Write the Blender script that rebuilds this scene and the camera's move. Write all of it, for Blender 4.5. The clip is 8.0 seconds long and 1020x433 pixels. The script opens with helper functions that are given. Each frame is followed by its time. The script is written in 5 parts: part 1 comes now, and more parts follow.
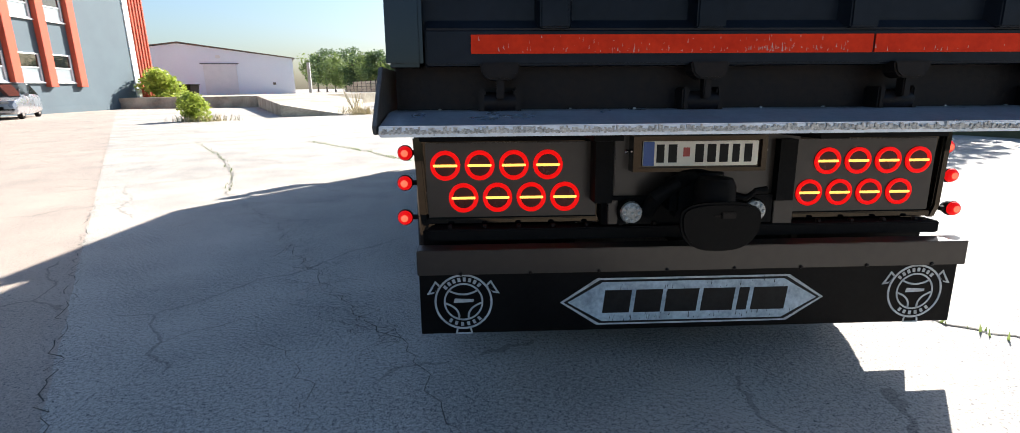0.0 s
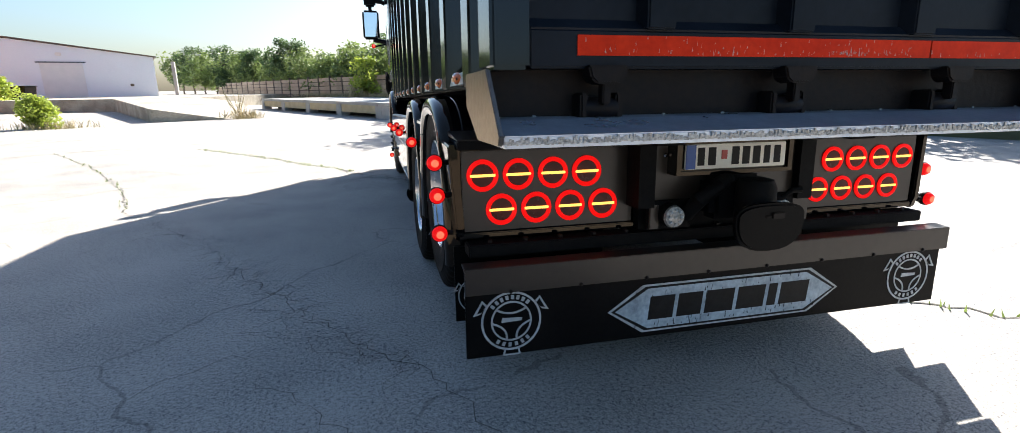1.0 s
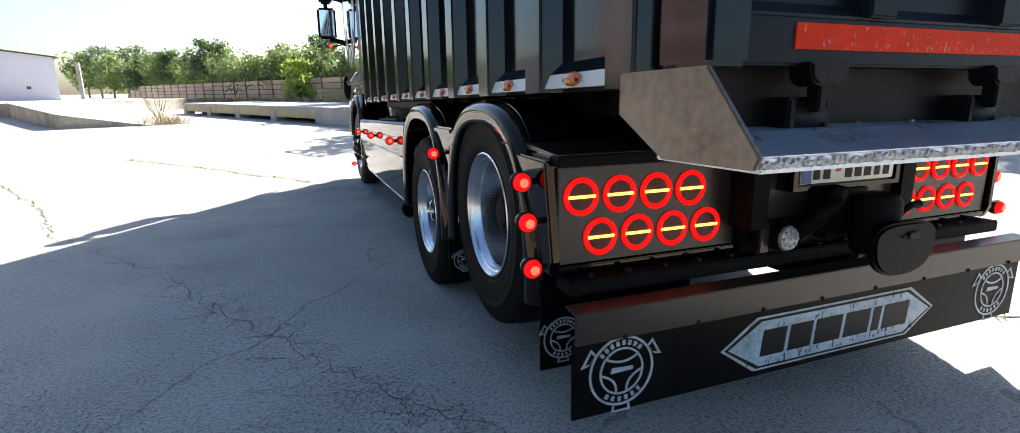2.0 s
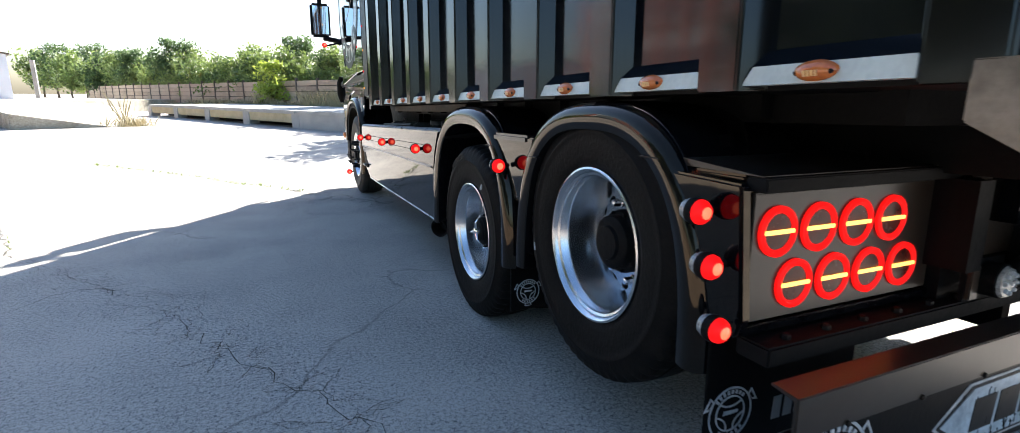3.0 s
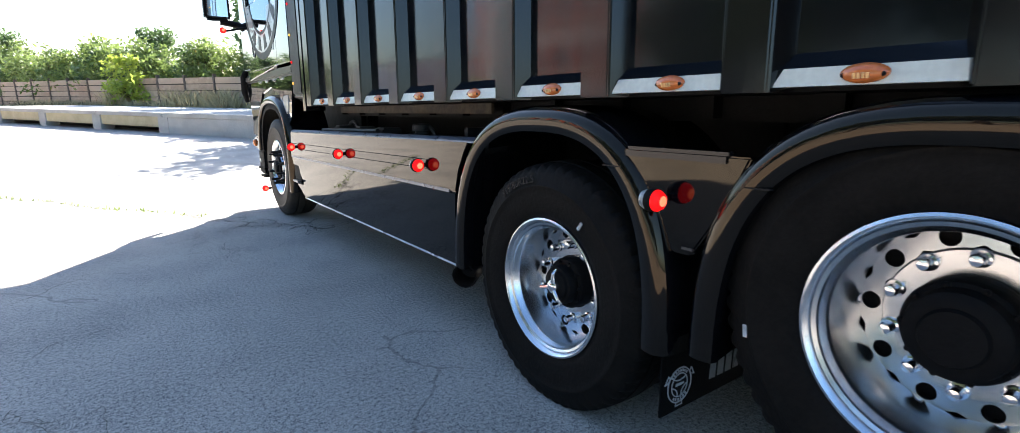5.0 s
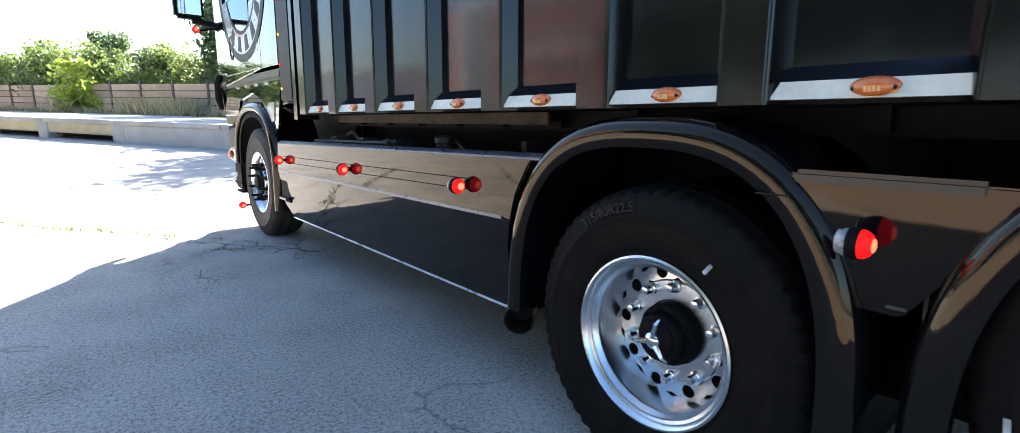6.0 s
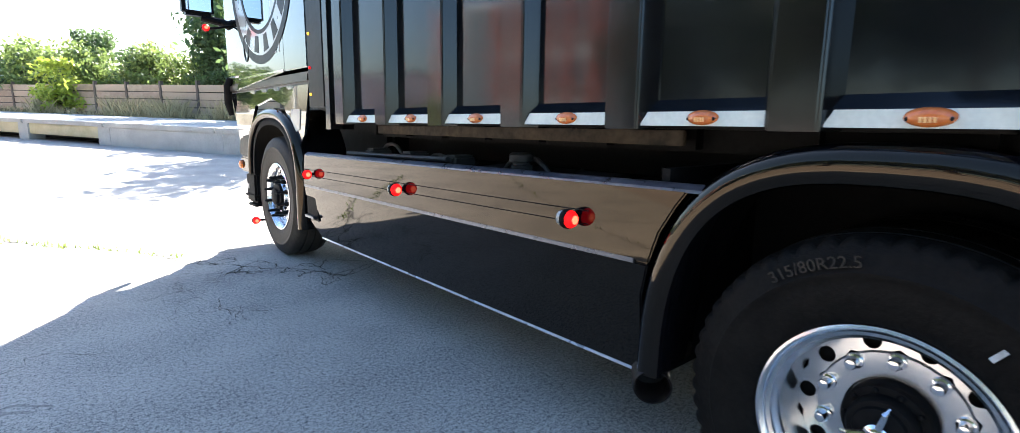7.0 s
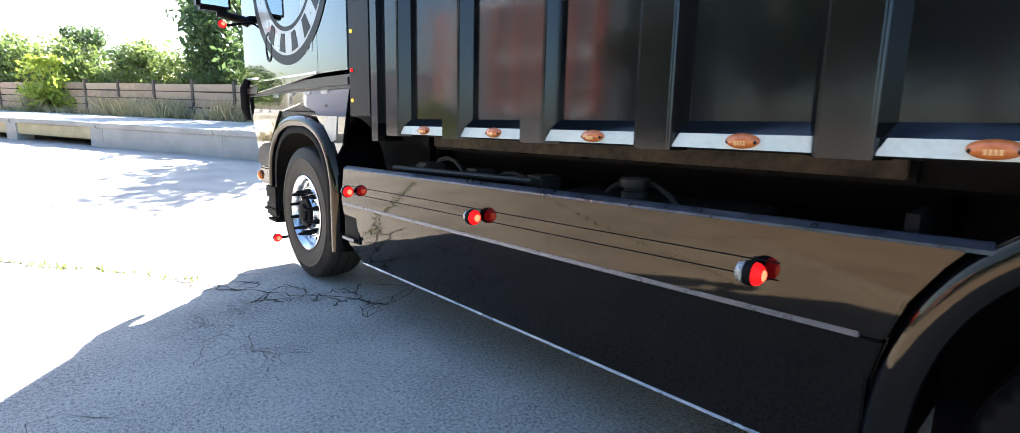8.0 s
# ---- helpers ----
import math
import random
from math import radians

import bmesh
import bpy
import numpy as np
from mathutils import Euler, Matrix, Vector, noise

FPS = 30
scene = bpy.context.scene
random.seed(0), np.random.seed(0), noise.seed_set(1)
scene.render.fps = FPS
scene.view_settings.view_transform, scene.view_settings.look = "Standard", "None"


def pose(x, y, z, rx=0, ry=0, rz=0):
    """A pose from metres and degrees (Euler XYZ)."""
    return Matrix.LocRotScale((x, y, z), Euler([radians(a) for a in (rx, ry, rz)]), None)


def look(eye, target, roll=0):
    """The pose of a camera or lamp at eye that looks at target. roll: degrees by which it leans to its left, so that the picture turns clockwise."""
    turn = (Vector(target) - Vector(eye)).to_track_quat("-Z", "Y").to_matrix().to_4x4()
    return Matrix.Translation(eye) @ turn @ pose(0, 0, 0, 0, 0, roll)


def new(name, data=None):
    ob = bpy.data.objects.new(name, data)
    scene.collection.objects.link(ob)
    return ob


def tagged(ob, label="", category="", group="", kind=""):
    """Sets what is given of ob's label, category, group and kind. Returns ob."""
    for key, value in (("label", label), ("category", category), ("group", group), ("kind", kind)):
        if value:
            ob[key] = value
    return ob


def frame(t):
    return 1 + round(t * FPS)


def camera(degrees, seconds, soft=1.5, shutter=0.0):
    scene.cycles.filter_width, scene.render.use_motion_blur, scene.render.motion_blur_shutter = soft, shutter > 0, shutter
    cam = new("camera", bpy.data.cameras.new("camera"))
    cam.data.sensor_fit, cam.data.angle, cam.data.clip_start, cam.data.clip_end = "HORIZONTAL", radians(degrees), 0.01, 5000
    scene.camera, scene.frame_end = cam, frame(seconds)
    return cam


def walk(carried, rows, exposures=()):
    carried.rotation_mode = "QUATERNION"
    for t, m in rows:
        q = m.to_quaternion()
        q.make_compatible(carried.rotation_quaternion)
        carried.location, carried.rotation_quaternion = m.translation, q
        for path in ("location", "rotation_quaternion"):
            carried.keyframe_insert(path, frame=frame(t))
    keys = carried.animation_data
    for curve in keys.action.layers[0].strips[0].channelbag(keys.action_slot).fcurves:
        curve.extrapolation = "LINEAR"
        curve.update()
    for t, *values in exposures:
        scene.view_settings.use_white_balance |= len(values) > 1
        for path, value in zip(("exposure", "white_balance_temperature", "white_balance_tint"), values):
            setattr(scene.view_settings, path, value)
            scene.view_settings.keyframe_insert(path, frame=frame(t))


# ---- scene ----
cam = camera(87.1, 8.0, soft=0.3, shutter=0.2)
PATH = [
    (0, (-0.941, -2.302, 1.333), (-0.86, -0.361, 0.859), -0.9),
    (0.5, (-1.254, -2.187, 1.313), (-0.986, -0.263, 0.839), -1.0),
    (1, (-1.577, -2.056, 1.351), (-1.103, -0.172, 0.876), -0.9),
    (1.5, (-1.814, -1.779, 1.352), (-1.217, 0.069, 0.874), -0.8),
    (1.7, (-1.909, -1.659, 1.361), (-1.267, 0.176, 0.888), -0.8),
    (2.8, (-2.303, -0.928, 1.321), (-1.51, 0.855, 0.878), -0.0),
    (3, (-2.343, -0.785, 1.323), (-1.542, 0.995, 0.884), 0.3),
    (3.5, (-2.458, -0.447, 1.333), (-1.628, 1.318, 0.89), 0.4),
    (4, (-2.59, -0.118, 1.297), (-1.647, 1.59, 0.857), 0.3),
    (4.5, (-2.59, 0.22, 1.28), (-1.536, 1.863, 0.844), 0.1),
    (4.7, (-2.606, 0.369, 1.3), (-1.507, 1.981, 0.86), 0.1),
    (5.8, (-2.68, 1.09, 1.302), (-1.445, 2.608, 0.889), 0.6),
    (6, (-2.686, 1.219, 1.28), (-1.431, 2.725, 0.882), 0.8),
    (6.5, (-2.681, 1.556, 1.319), (-1.411, 3.05, 0.924), 0.9),
    (7, (-2.783, 1.898, 1.314), (-1.489, 3.374, 0.932), 1.4),
    (7.5, (-2.844, 2.233, 1.306), (-1.527, 3.693, 0.94), 1.9),
    (8, (-2.838, 2.597, 1.357), (-1.521, 4.054, 0.979), 1.8),
]
EXPOSURE = [(t, e, 6050, 10) for t, e in ((0.0, 1.72), (1.5, 1.95), (3.5, 2.58), (4.5, 2.72), (6.5, 3.12), (8.0, 3.22))]
SKY, SUN, LAMP = 0.057, 5.0, 0.20
walk(cam, [(t, look(eye, target, roll)) for t, eye, target, roll in PATH],
     exposures=EXPOSURE)

# ---- world and sun ----
SUN_AZ, SUN_EL = 37.0, 32.0          # degrees from +y towards +x, and above the horizon
SUN_WAY = Vector((math.sin(radians(SUN_AZ)) * math.cos(radians(SUN_EL)),
                  math.cos(radians(SUN_AZ)) * math.cos(radians(SUN_EL)), math.sin(radians(SUN_EL))))
world = bpy.data.worlds.new("sky")
world.use_nodes = True
scene.world = world
wn = world.node_tree
sky = wn.nodes.new("ShaderNodeTexSky")
sky.sky_type = "NISHITA"
sky.sun_disc = False
sky.sun_elevation, sky.sun_rotation = radians(SUN_EL), radians(SUN_AZ)
sky.dust_density, sky.air_density, sky.ozone_density = 2.0, 1.25, 4.5
wn.links.new(sky.outputs[0], wn.nodes["Background"].inputs[0])
wn.nodes["Background"].inputs[1].default_value = SKY
sun_data = bpy.data.lights.new("sun", "SUN")
sun_data.energy, sun_data.angle, sun_data.color = SUN, radians(0.53), (1.0, 0.93, 0.83)
sun = new("sun", sun_data)
sun.matrix_world = look(SUN_WAY * 60, (0, 0, 0))


# ---- materials ----
def mat(name, c1, c2=None, scale=6.0, rough=0.5, metal=0.0, bump=0.0, bscale=60.0, coat=0.0, rvar=0.1,
        emit=None, power=0.0, spec=0.5, island=0.0, piece=0.0):
    """A surface with colour variation at two scales, uneven gloss and fine relief."""
    m = bpy.data.materials.new(name)
    m.use_nodes = True
    nt = m.node_tree
    bsdf = nt.nodes["Principled BSDF"]
    n, ln = nt.nodes.new, nt.links.new
    co = n("ShaderNodeTexCoord")
    big, fine = n("ShaderNodeTexNoise"), n("ShaderNodeTexNoise")
    big.inputs["Scale"].default_value, big.inputs["Detail"].default_value = scale, 6
    fine.inputs["Scale"].default_value, fine.inputs["Detail"].default_value = bscale, 4
    ln(co.outputs["Object"], big.inputs["Vector"])
    ln(co.outputs["Object"], fine.inputs["Vector"])
    add = n("ShaderNodeMath")
    add.operation = "MULTIPLY_ADD"
    add.inputs[1].default_value, add.inputs[2].default_value = 0.5, -0.1
    ln(fine.outputs["Fac"], add.inputs[0])
    total = n("ShaderNodeMath")
    total.operation = "MULTIPLY_ADD"
    total.inputs[1].default_value = 0.8
    ln(big.outputs["Fac"], total.inputs[0])
    ln(add.outputs[0], total.inputs[2])
    last = total.outputs[0]
    if island or piece:
        src = n("ShaderNodeNewGeometry").outputs["Random Per Island"] if island else n("ShaderNodeObjectInfo").outputs["Random"]
        vary = n("ShaderNodeMath")
        vary.operation = "MULTIPLY_ADD"
        vary.inputs[1].default_value = island or piece
        ln(src, vary.inputs[0])
        ln(last, vary.inputs[2])
        last = vary.outputs[0]
    ramp = n("ShaderNodeValToRGB")
    ramp.color_ramp.elements[0].position, ramp.color_ramp.elements[1].position = 0.3, 0.75
    ramp.color_ramp.elements[0].color, ramp.color_ramp.elements[1].color = (*c1, 1), (*(c2 or c1), 1)
    ln(last, ramp.inputs[0])
    ln(ramp.outputs[0], bsdf.inputs["Base Color"])
    rr = n("ShaderNodeMath")
    rr.operation = "MULTIPLY_ADD"
    rr.inputs[1].default_value, rr.inputs[2].default_value = rvar * 2, rough - rvar
    ln(big.outputs["Fac"], rr.inputs[0])
    ln(rr.outputs[0], bsdf.inputs["Roughness"])
    bsdf.inputs["Metallic"].default_value = metal
    bsdf.inputs["Coat Weight"].default_value = coat
    bsdf.inputs["Coat Roughness"].default_value = 0.03
    bsdf.inputs["Specular IOR Level"].default_value = spec
    if bump:
        b = n("ShaderNodeBump")
        b.inputs["Strength"].default_value, b.inputs["Distance"].default_value = bump, 0.01
        ln(fine.outputs["Fac"], b.inputs["Height"])
        ln(b.outputs[0], bsdf.inputs["Normal"])
    if emit:
        bsdf.inputs["Emission Color"].default_value = (*emit, 1)
        bsdf.inputs["Emission Strength"].default_value = power
    return m


def ground_mat(name, dark, light, crack=0.35):
    """Worn yard surface: aggregate, patches, stains and a net of fine cracks."""
    m = bpy.data.materials.new(name)
    m.use_nodes = True
    nt = m.node_tree
    bsdf = nt.nodes["Principled BSDF"]
    n, ln = nt.nodes.new, nt.links.new
    co = n("ShaderNodeTexCoord").outputs["Object"]

    def noise_node(s, detail=5):
        t = n("ShaderNodeTexNoise")
        t.inputs["Scale"].default_value, t.inputs["Detail"].default_value = s, detail
        ln(co, t.inputs["Vector"])
        return t.outputs["Fac"]

    def mathn(op, a, b, c=None):
        t = n("ShaderNodeMath")
        t.operation = op
        for i, v in enumerate((a, b, c)):
            if v is None:
                continue
            if isinstance(v, (int, float)):
                t.inputs[i].default_value = v
            else:
                ln(v, t.inputs[i])
        return t.outputs[0]

    patch, stain, grain, grit = noise_node(0.18), noise_node(1.3), noise_node(58, 4), noise_node(165, 2)
    v = mathn("MULTIPLY_ADD", patch, 0.3, -0.43)
    v = mathn("MULTIPLY_ADD", stain, 0.4, v)
    v = mathn("MULTIPLY_ADD", grain, 0.80, v)
    v = mathn("MULTIPLY_ADD", grit, 1.10, v)
    # single pale and dark stones in the worn surface
    v = mathn("MULTIPLY_ADD", mathn("GREATER_THAN", noise_node(88, 1), 0.67), 0.32, v)
    v = mathn("MULTIPLY_ADD", mathn("GREATER_THAN", noise_node(61, 1.5), 0.66), -0.30, v)
    ramp = n("ShaderNodeValToRGB")
    ramp.color_ramp.elements[0].position, ramp.color_ramp.elements[1].position = 0.60, 1.10
    ramp.color_ramp.elements[0].color, ramp.color_ramp.elements[1].color = (*dark, 1), (*light, 1)
    ln(v, ramp.inputs[0])
    # an older, browner slab lies beyond a straight joint
    ramp2 = n("ShaderNodeValToRGB")
    ramp2.color_ramp.elements[0].position, ramp2.color_ramp.elements[1].position = 0.50, 1.18
    ramp2.color_ramp.elements[0].color, ramp2.color_ramp.elements[1].color = (*(c * 0.9 for c in dark), 1), (light[0] * 0.86, light[1] * 0.78, light[2] * 0.74, 1)
    ln(v, ramp2.inputs[0])
    sep = n("ShaderNodeSeparateXYZ")
    ln(co, sep.inputs[0])
    side = mathn("MULTIPLY_ADD", sep.outputs[0], -0.842, -2.383 - 0.135)
    side = mathn("MULTIPLY_ADD", sep.outputs[1], -0.539, side)
    side = mathn("MULTIPLY_ADD", noise_node(2.5), 0.10, mathn("ADD", side, -0.05))
    beyond = mathn("GREATER_THAN", side, 0.0)
    slabs = n("ShaderNodeMix")
    slabs.data_type = "RGBA"
    ln(beyond, slabs.inputs[0])
    ln(ramp.outputs[0], slabs.inputs[6])
    ln(ramp2.outputs[0], slabs.inputs[7])
    warp = n("ShaderNodeTexNoise")
    warp.inputs["Scale"].default_value, warp.inputs["Detail"].default_value = 1.6, 6
    ln(co, warp.inputs["Vector"])
    mixv = n("ShaderNodeMix")
    mixv.data_type = "VECTOR"
    mixv.inputs[0].default_value = 0.35
    ln(co, mixv.inputs[4])
    ln(warp.outputs["Color"], mixv.inputs[5])
    vor = n("ShaderNodeTexVoronoi")
    vor.feature = "DISTANCE_TO_EDGE"
    vor.inputs["Scale"].default_value = 0.75
    ln(mixv.outputs[1], vor.inputs["Vector"])
    line = mathn("LESS_THAN", vor.outputs["Distance"], 0.0045)
    gate = mathn("GREATER_THAN", noise_node(0.4, 2), 0.52)
    line = mathn("MULTIPLY", line, gate)
    dark_mix = n("ShaderNodeMix")
    dark_mix.data_type = "RGBA"
    ln(mathn("MULTIPLY", line, crack), dark_mix.inputs[0])
    ln(slabs.outputs[2], dark_mix.inputs[6])
    dark_mix.inputs[7].default_value = (0.03, 0.028, 0.024, 1)
    ln(dark_mix.outputs[2], bsdf.inputs["Base Color"])
    ln(mathn("MULTIPLY_ADD", stain, 0.25, 0.68), bsdf.inputs["Roughness"])
    bsdf.inputs["Specular IOR Level"].default_value = 0.35
    h = mathn("MULTIPLY_ADD", grit, 0.5, grain)
    h = mathn("MULTIPLY_ADD", line, -0.5, h)
    b = n("ShaderNodeBump")
    b.inputs["Strength"].default_value, b.inputs["Distance"].default_value = 0.4, 0.006
    ln(h, b.inputs["Height"])
    ln(b.outputs[0], bsdf.inputs["Normal"])
    return m



def leafy(m):
    """Lets part of the light through, as thin leaves do."""
    nt = m.node_tree
    bsdf, out = nt.nodes["Principled BSDF"], nt.nodes["Material Output"]
    tr, mix = nt.nodes.new("ShaderNodeBsdfTranslucent"), nt.nodes.new("ShaderNodeMixShader")
    src = bsdf.inputs["Base Color"].links[0].from_socket
    nt.links.new(src, tr.inputs["Color"])
    mix.inputs[0].default_value = 0.4
    nt.links.new(bsdf.outputs[0], mix.inputs[1])
    nt.links.new(tr.outputs[0], mix.inputs[2])
    nt.links.new(mix.outputs[0], out.inputs["Surface"])
    return m


M = dict(
    ground=ground_mat("yard_concrete", (0.092, 0.090, 0.088), (0.49, 0.44, 0.375)),
    paint=mat("black_gloss_paint", (0.002, 0.002, 0.0025), (0.004, 0.004, 0.005), 1.5, 0.035, rvar=0.01, bump=0.015, bscale=9, spec=0.46),
    # copy of the black paint, coated more so the cab looks brighter
    cabsheen=mat("cab_lacquer", (0.003, 0.003, 0.003), (0.005, 0.005, 0.005), 1.5, 0.03, rvar=0.01, bump=0.01, bscale=6, coat=1.0, spec=0.6),
    body=mat("tipper_paint", (0.003, 0.003, 0.003), (0.008, 0.008, 0.008), 2.0, 0.12, spec=0.42, rvar=0.05, bump=0.04, bscale=5),
    sidesheet=mat("tipper_side_gloss", (0.002, 0.003, 0.004), (0.005, 0.006, 0.008), 1.5, 0.10, rvar=0.04, bump=0.16, bscale=2.6, spec=0.42),
    tail=mat("tailgate_paint", (0.003, 0.0045, 0.007), (0.009, 0.012, 0.017), 3.0, 0.38, spec=0.16, rvar=0.12, bump=0.1, bscale=30),
    chute=mat("chute_steel", (0.002, 0.0025, 0.004), (0.014, 0.009, 0.006), 5.0, 0.45, spec=0.15, rvar=0.15, bump=0.2, bscale=40),
    cheek=mat("glossy_bronze_paint", (0.10, 0.088, 0.074), (0.24, 0.215, 0.185), 5.0, 0.34, metal=0.7, spec=0.45, rvar=0.12, bump=0.12, bscale=45),
    brown=mat("dark_bronze_paint", (0.020, 0.014, 0.010), (0.034, 0.025, 0.018), 2.0, 0.3, spec=0.45, rvar=0.05, bump=0.03, bscale=20),
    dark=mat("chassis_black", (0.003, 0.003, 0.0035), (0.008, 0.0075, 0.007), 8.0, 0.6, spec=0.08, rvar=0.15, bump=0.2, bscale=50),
    rubber=mat("tyre_rubber", (0.003, 0.003, 0.0028), (0.011, 0.0095, 0.008), 9.0, 0.62, rvar=0.12, bump=0.25, bscale=70, spec=0.07),
    dustyrubber=mat("dusty_tyre_rubber", (0.012, 0.010, 0.008), (0.045, 0.036, 0.027), 5.0, 0.6, rvar=0.1, bump=0.15, bscale=60, spec=0.2),
    tank=mat("dusty_grey_paint", (0.018, 0.018, 0.018), (0.055, 0.052, 0.048), 6.0, 0.5, spec=0.3, rvar=0.1, bump=0.1, bscale=30),
    rustbeam=mat("dusty_brown_steel", (0.006, 0.005, 0.004), (0.075, 0.056, 0.036), 3.0, 0.6, spec=0.15, rvar=0.15, bump=0.2, bscale=30),
    flap=mat("rubber_flap", (0.002, 0.002, 0.0024), (0.006, 0.0055, 0.005), 6.0, 0.38, spec=0.07, rvar=0.1, bump=0.05),
    alloy=mat("polished_alloy", (0.55, 0.56, 0.57), (0.72, 0.72, 0.72), 6.0, 0.25, metal=1.0, rvar=0.05, bump=0.02, bscale=40),
    chrome=mat("chrome", (0.75, 0.75, 0.76), (0.82, 0.82, 0.83), 10.0, 0.08, metal=1.0, rvar=0.03),
    strip=mat("pale_strip_paint", (0.46, 0.48, 0.41), (0.62, 0.64, 0.55), 5.0, 0.35, rvar=0.1, bump=0.03),
    trim=mat("brushed_trim", (0.085, 0.095, 0.12), (0.14, 0.15, 0.18), 20.0, 0.3, metal=1.0),
    wornlip=mat("worn_steel_edge", (0.10, 0.095, 0.085), (0.62, 0.59, 0.53), 130.0, 0.5, metal=0.4, rvar=0.2, bump=0.6, bscale=60),
    lip=mat("lip_paint", (0.42, 0.46, 0.52), (0.66, 0.70, 0.75), 7.0, 0.3, metal=0.6, coat=0.4, rvar=0.1, bump=0.15, bscale=40),
    tape=mat("red_reflective_tape", (0.52, 0.022, 0.004), (0.70, 0.040, 0.008), 14.0, 0.5, spec=0.08, rvar=0.1, bump=0.03),
    tapeworn=mat("worn_tape_patch", (0.35, 0.25, 0.2), (0.6, 0.5, 0.42), 40.0, 0.6),
    white=mat("white_print", (0.26, 0.27, 0.27), (0.50, 0.51, 0.51), 20.0, 0.5, bump=0.05),
    signface=mat("scuffed_pale_sign", (0.16, 0.20, 0.23), (0.46, 0.54, 0.58), 9.0, 0.35, rvar=0.1, bump=0.05),
    plate=mat("plate_white", (0.72, 0.69, 0.60), (0.80, 0.77, 0.68), 5.0, 0.35),
    plateblue=mat("plate_blue", (0.02, 0.07, 0.28), (0.03, 0.09, 0.32), 5.0, 0.35),
    ink=mat("black_print", (0.005, 0.005, 0.005), (0.012, 0.012, 0.012), 20.0, 0.4, spec=0.15),
    crest=mat("red_print", (0.35, 0.04, 0.03), (0.45, 0.06, 0.05), 20.0, 0.4),
    red=mat("red_lens_lit", (0.4, 0.004, 0.004), None, 5.0, 0.4, spec=0.15, emit=(1.0, 0.006, 0.006), power=LAMP),
    redcore=mat("red_lens_core", (0.6, 0.05, 0.03), None, 5.0, 0.2, emit=(1.0, 0.14, 0.06), power=LAMP * 2.0),
    ring=mat("red_ring_lit", (0.4, 0.004, 0.004), None, 5.0, 0.4, spec=0.12, emit=(1.0, 0.006, 0.004), power=LAMP * 1.15),
    ringdark=mat("dark_red_lens", (0.05, 0.007, 0.004), (0.08, 0.010, 0.006), 20.0, 0.25, spec=0.25),
    bar=mat("amber_bar_lit", (0.8, 0.4, 0.05), None, 5.0, 0.3, emit=(1.0, 0.52, 0.09), power=LAMP * 2.6),
    orange=mat("amber_lens", (0.42, 0.10, 0.02), (0.55, 0.16, 0.03), 30.0, 0.22, coat=0.6, emit=(1.0, 0.25, 0.04), power=0.004),
    amberlens=mat("pale_amber_core", (0.7, 0.36, 0.12), (0.8, 0.5, 0.2), 80.0, 0.3),
    amberlit=mat("amber_lens_lit", (0.7, 0.3, 0.03), None, 5.0, 0.3, emit=(1.0, 0.5, 0.05), power=LAMP),
    led=mat("clear_lamp", (0.16, 0.16, 0.15), (0.38, 0.38, 0.35), 60.0, 0.2, coat=0.8, bump=0.3, bscale=120),
    glass=mat("dark_glass", (0.010, 0.012, 0.012), (0.016, 0.018, 0.018), 3.0, 0.04, rvar=0.01, coat=1.0),
    mirrorglass=mat("mirror_glass", (0.80, 0.82, 0.83), (0.85, 0.86, 0.87), 3.0, 0.03, metal=1.0, rvar=0.01),
    silverprint=mat("grey_print", (0.22, 0.225, 0.22), (0.30, 0.31, 0.31), 10.0, 0.3, coat=0.6),
    concrete=mat("dock_concrete", (0.28, 0.27, 0.24), (0.48, 0.46, 0.42), 1.2, 0.85, rvar=0.08, bump=0.4, bscale=25),
    cream=mat("dock_edge", (0.38, 0.31, 0.17), (0.54, 0.46, 0.28), 2.0, 0.8, bump=0.3, bscale=25),
    stainwall=mat("stained_wall", (0.15, 0.12, 0.085), (0.52, 0.47, 0.37), 0.9, 0.9, bump=0.4, bscale=18),
    hall=mat("pale_render", (0.72, 0.78, 0.86), (0.78, 0.83, 0.90), 0.4, 0.7, bump=0.1, bscale=8),
    halldoor=mat("pale_door", (0.66, 0.68, 0.69), (0.73, 0.74, 0.75), 2.0, 0.6),
    facade=mat("grey_blue_render", (0.075, 0.10, 0.115), (0.10, 0.132, 0.148), 0.7, 0.85, bump=0.15, bscale=20),
    pilaster=mat("orange_red_render", (0.40, 0.07, 0.035), (0.48, 0.10, 0.05), 0.9, 0.85, bump=0.1, bscale=20),
    frame=mat("window_white", (0.70, 0.70, 0.68), (0.8, 0.8, 0.78), 6.0, 0.5),
    blind=mat("pale_blind", (0.20, 0.23, 0.24), (0.27, 0.30, 0.31), 8.0, 0.5),
    plank=mat("fence_plank", (0.26, 0.18, 0.115), (0.46, 0.35, 0.24), 3.0, 0.85, bump=0.4, bscale=25, piece=0.35),
    post=mat("fence_post", (0.09, 0.07, 0.055), (0.17, 0.135, 0.105), 5.0, 0.9, bump=0.3),
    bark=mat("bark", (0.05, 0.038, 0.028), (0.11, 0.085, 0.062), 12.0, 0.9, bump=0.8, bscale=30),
    leaf=leafy(mat("leaf_green", (0.065, 0.098, 0.026), (0.185, 0.24, 0.065), 1.2, 0.5, island=0.4)),
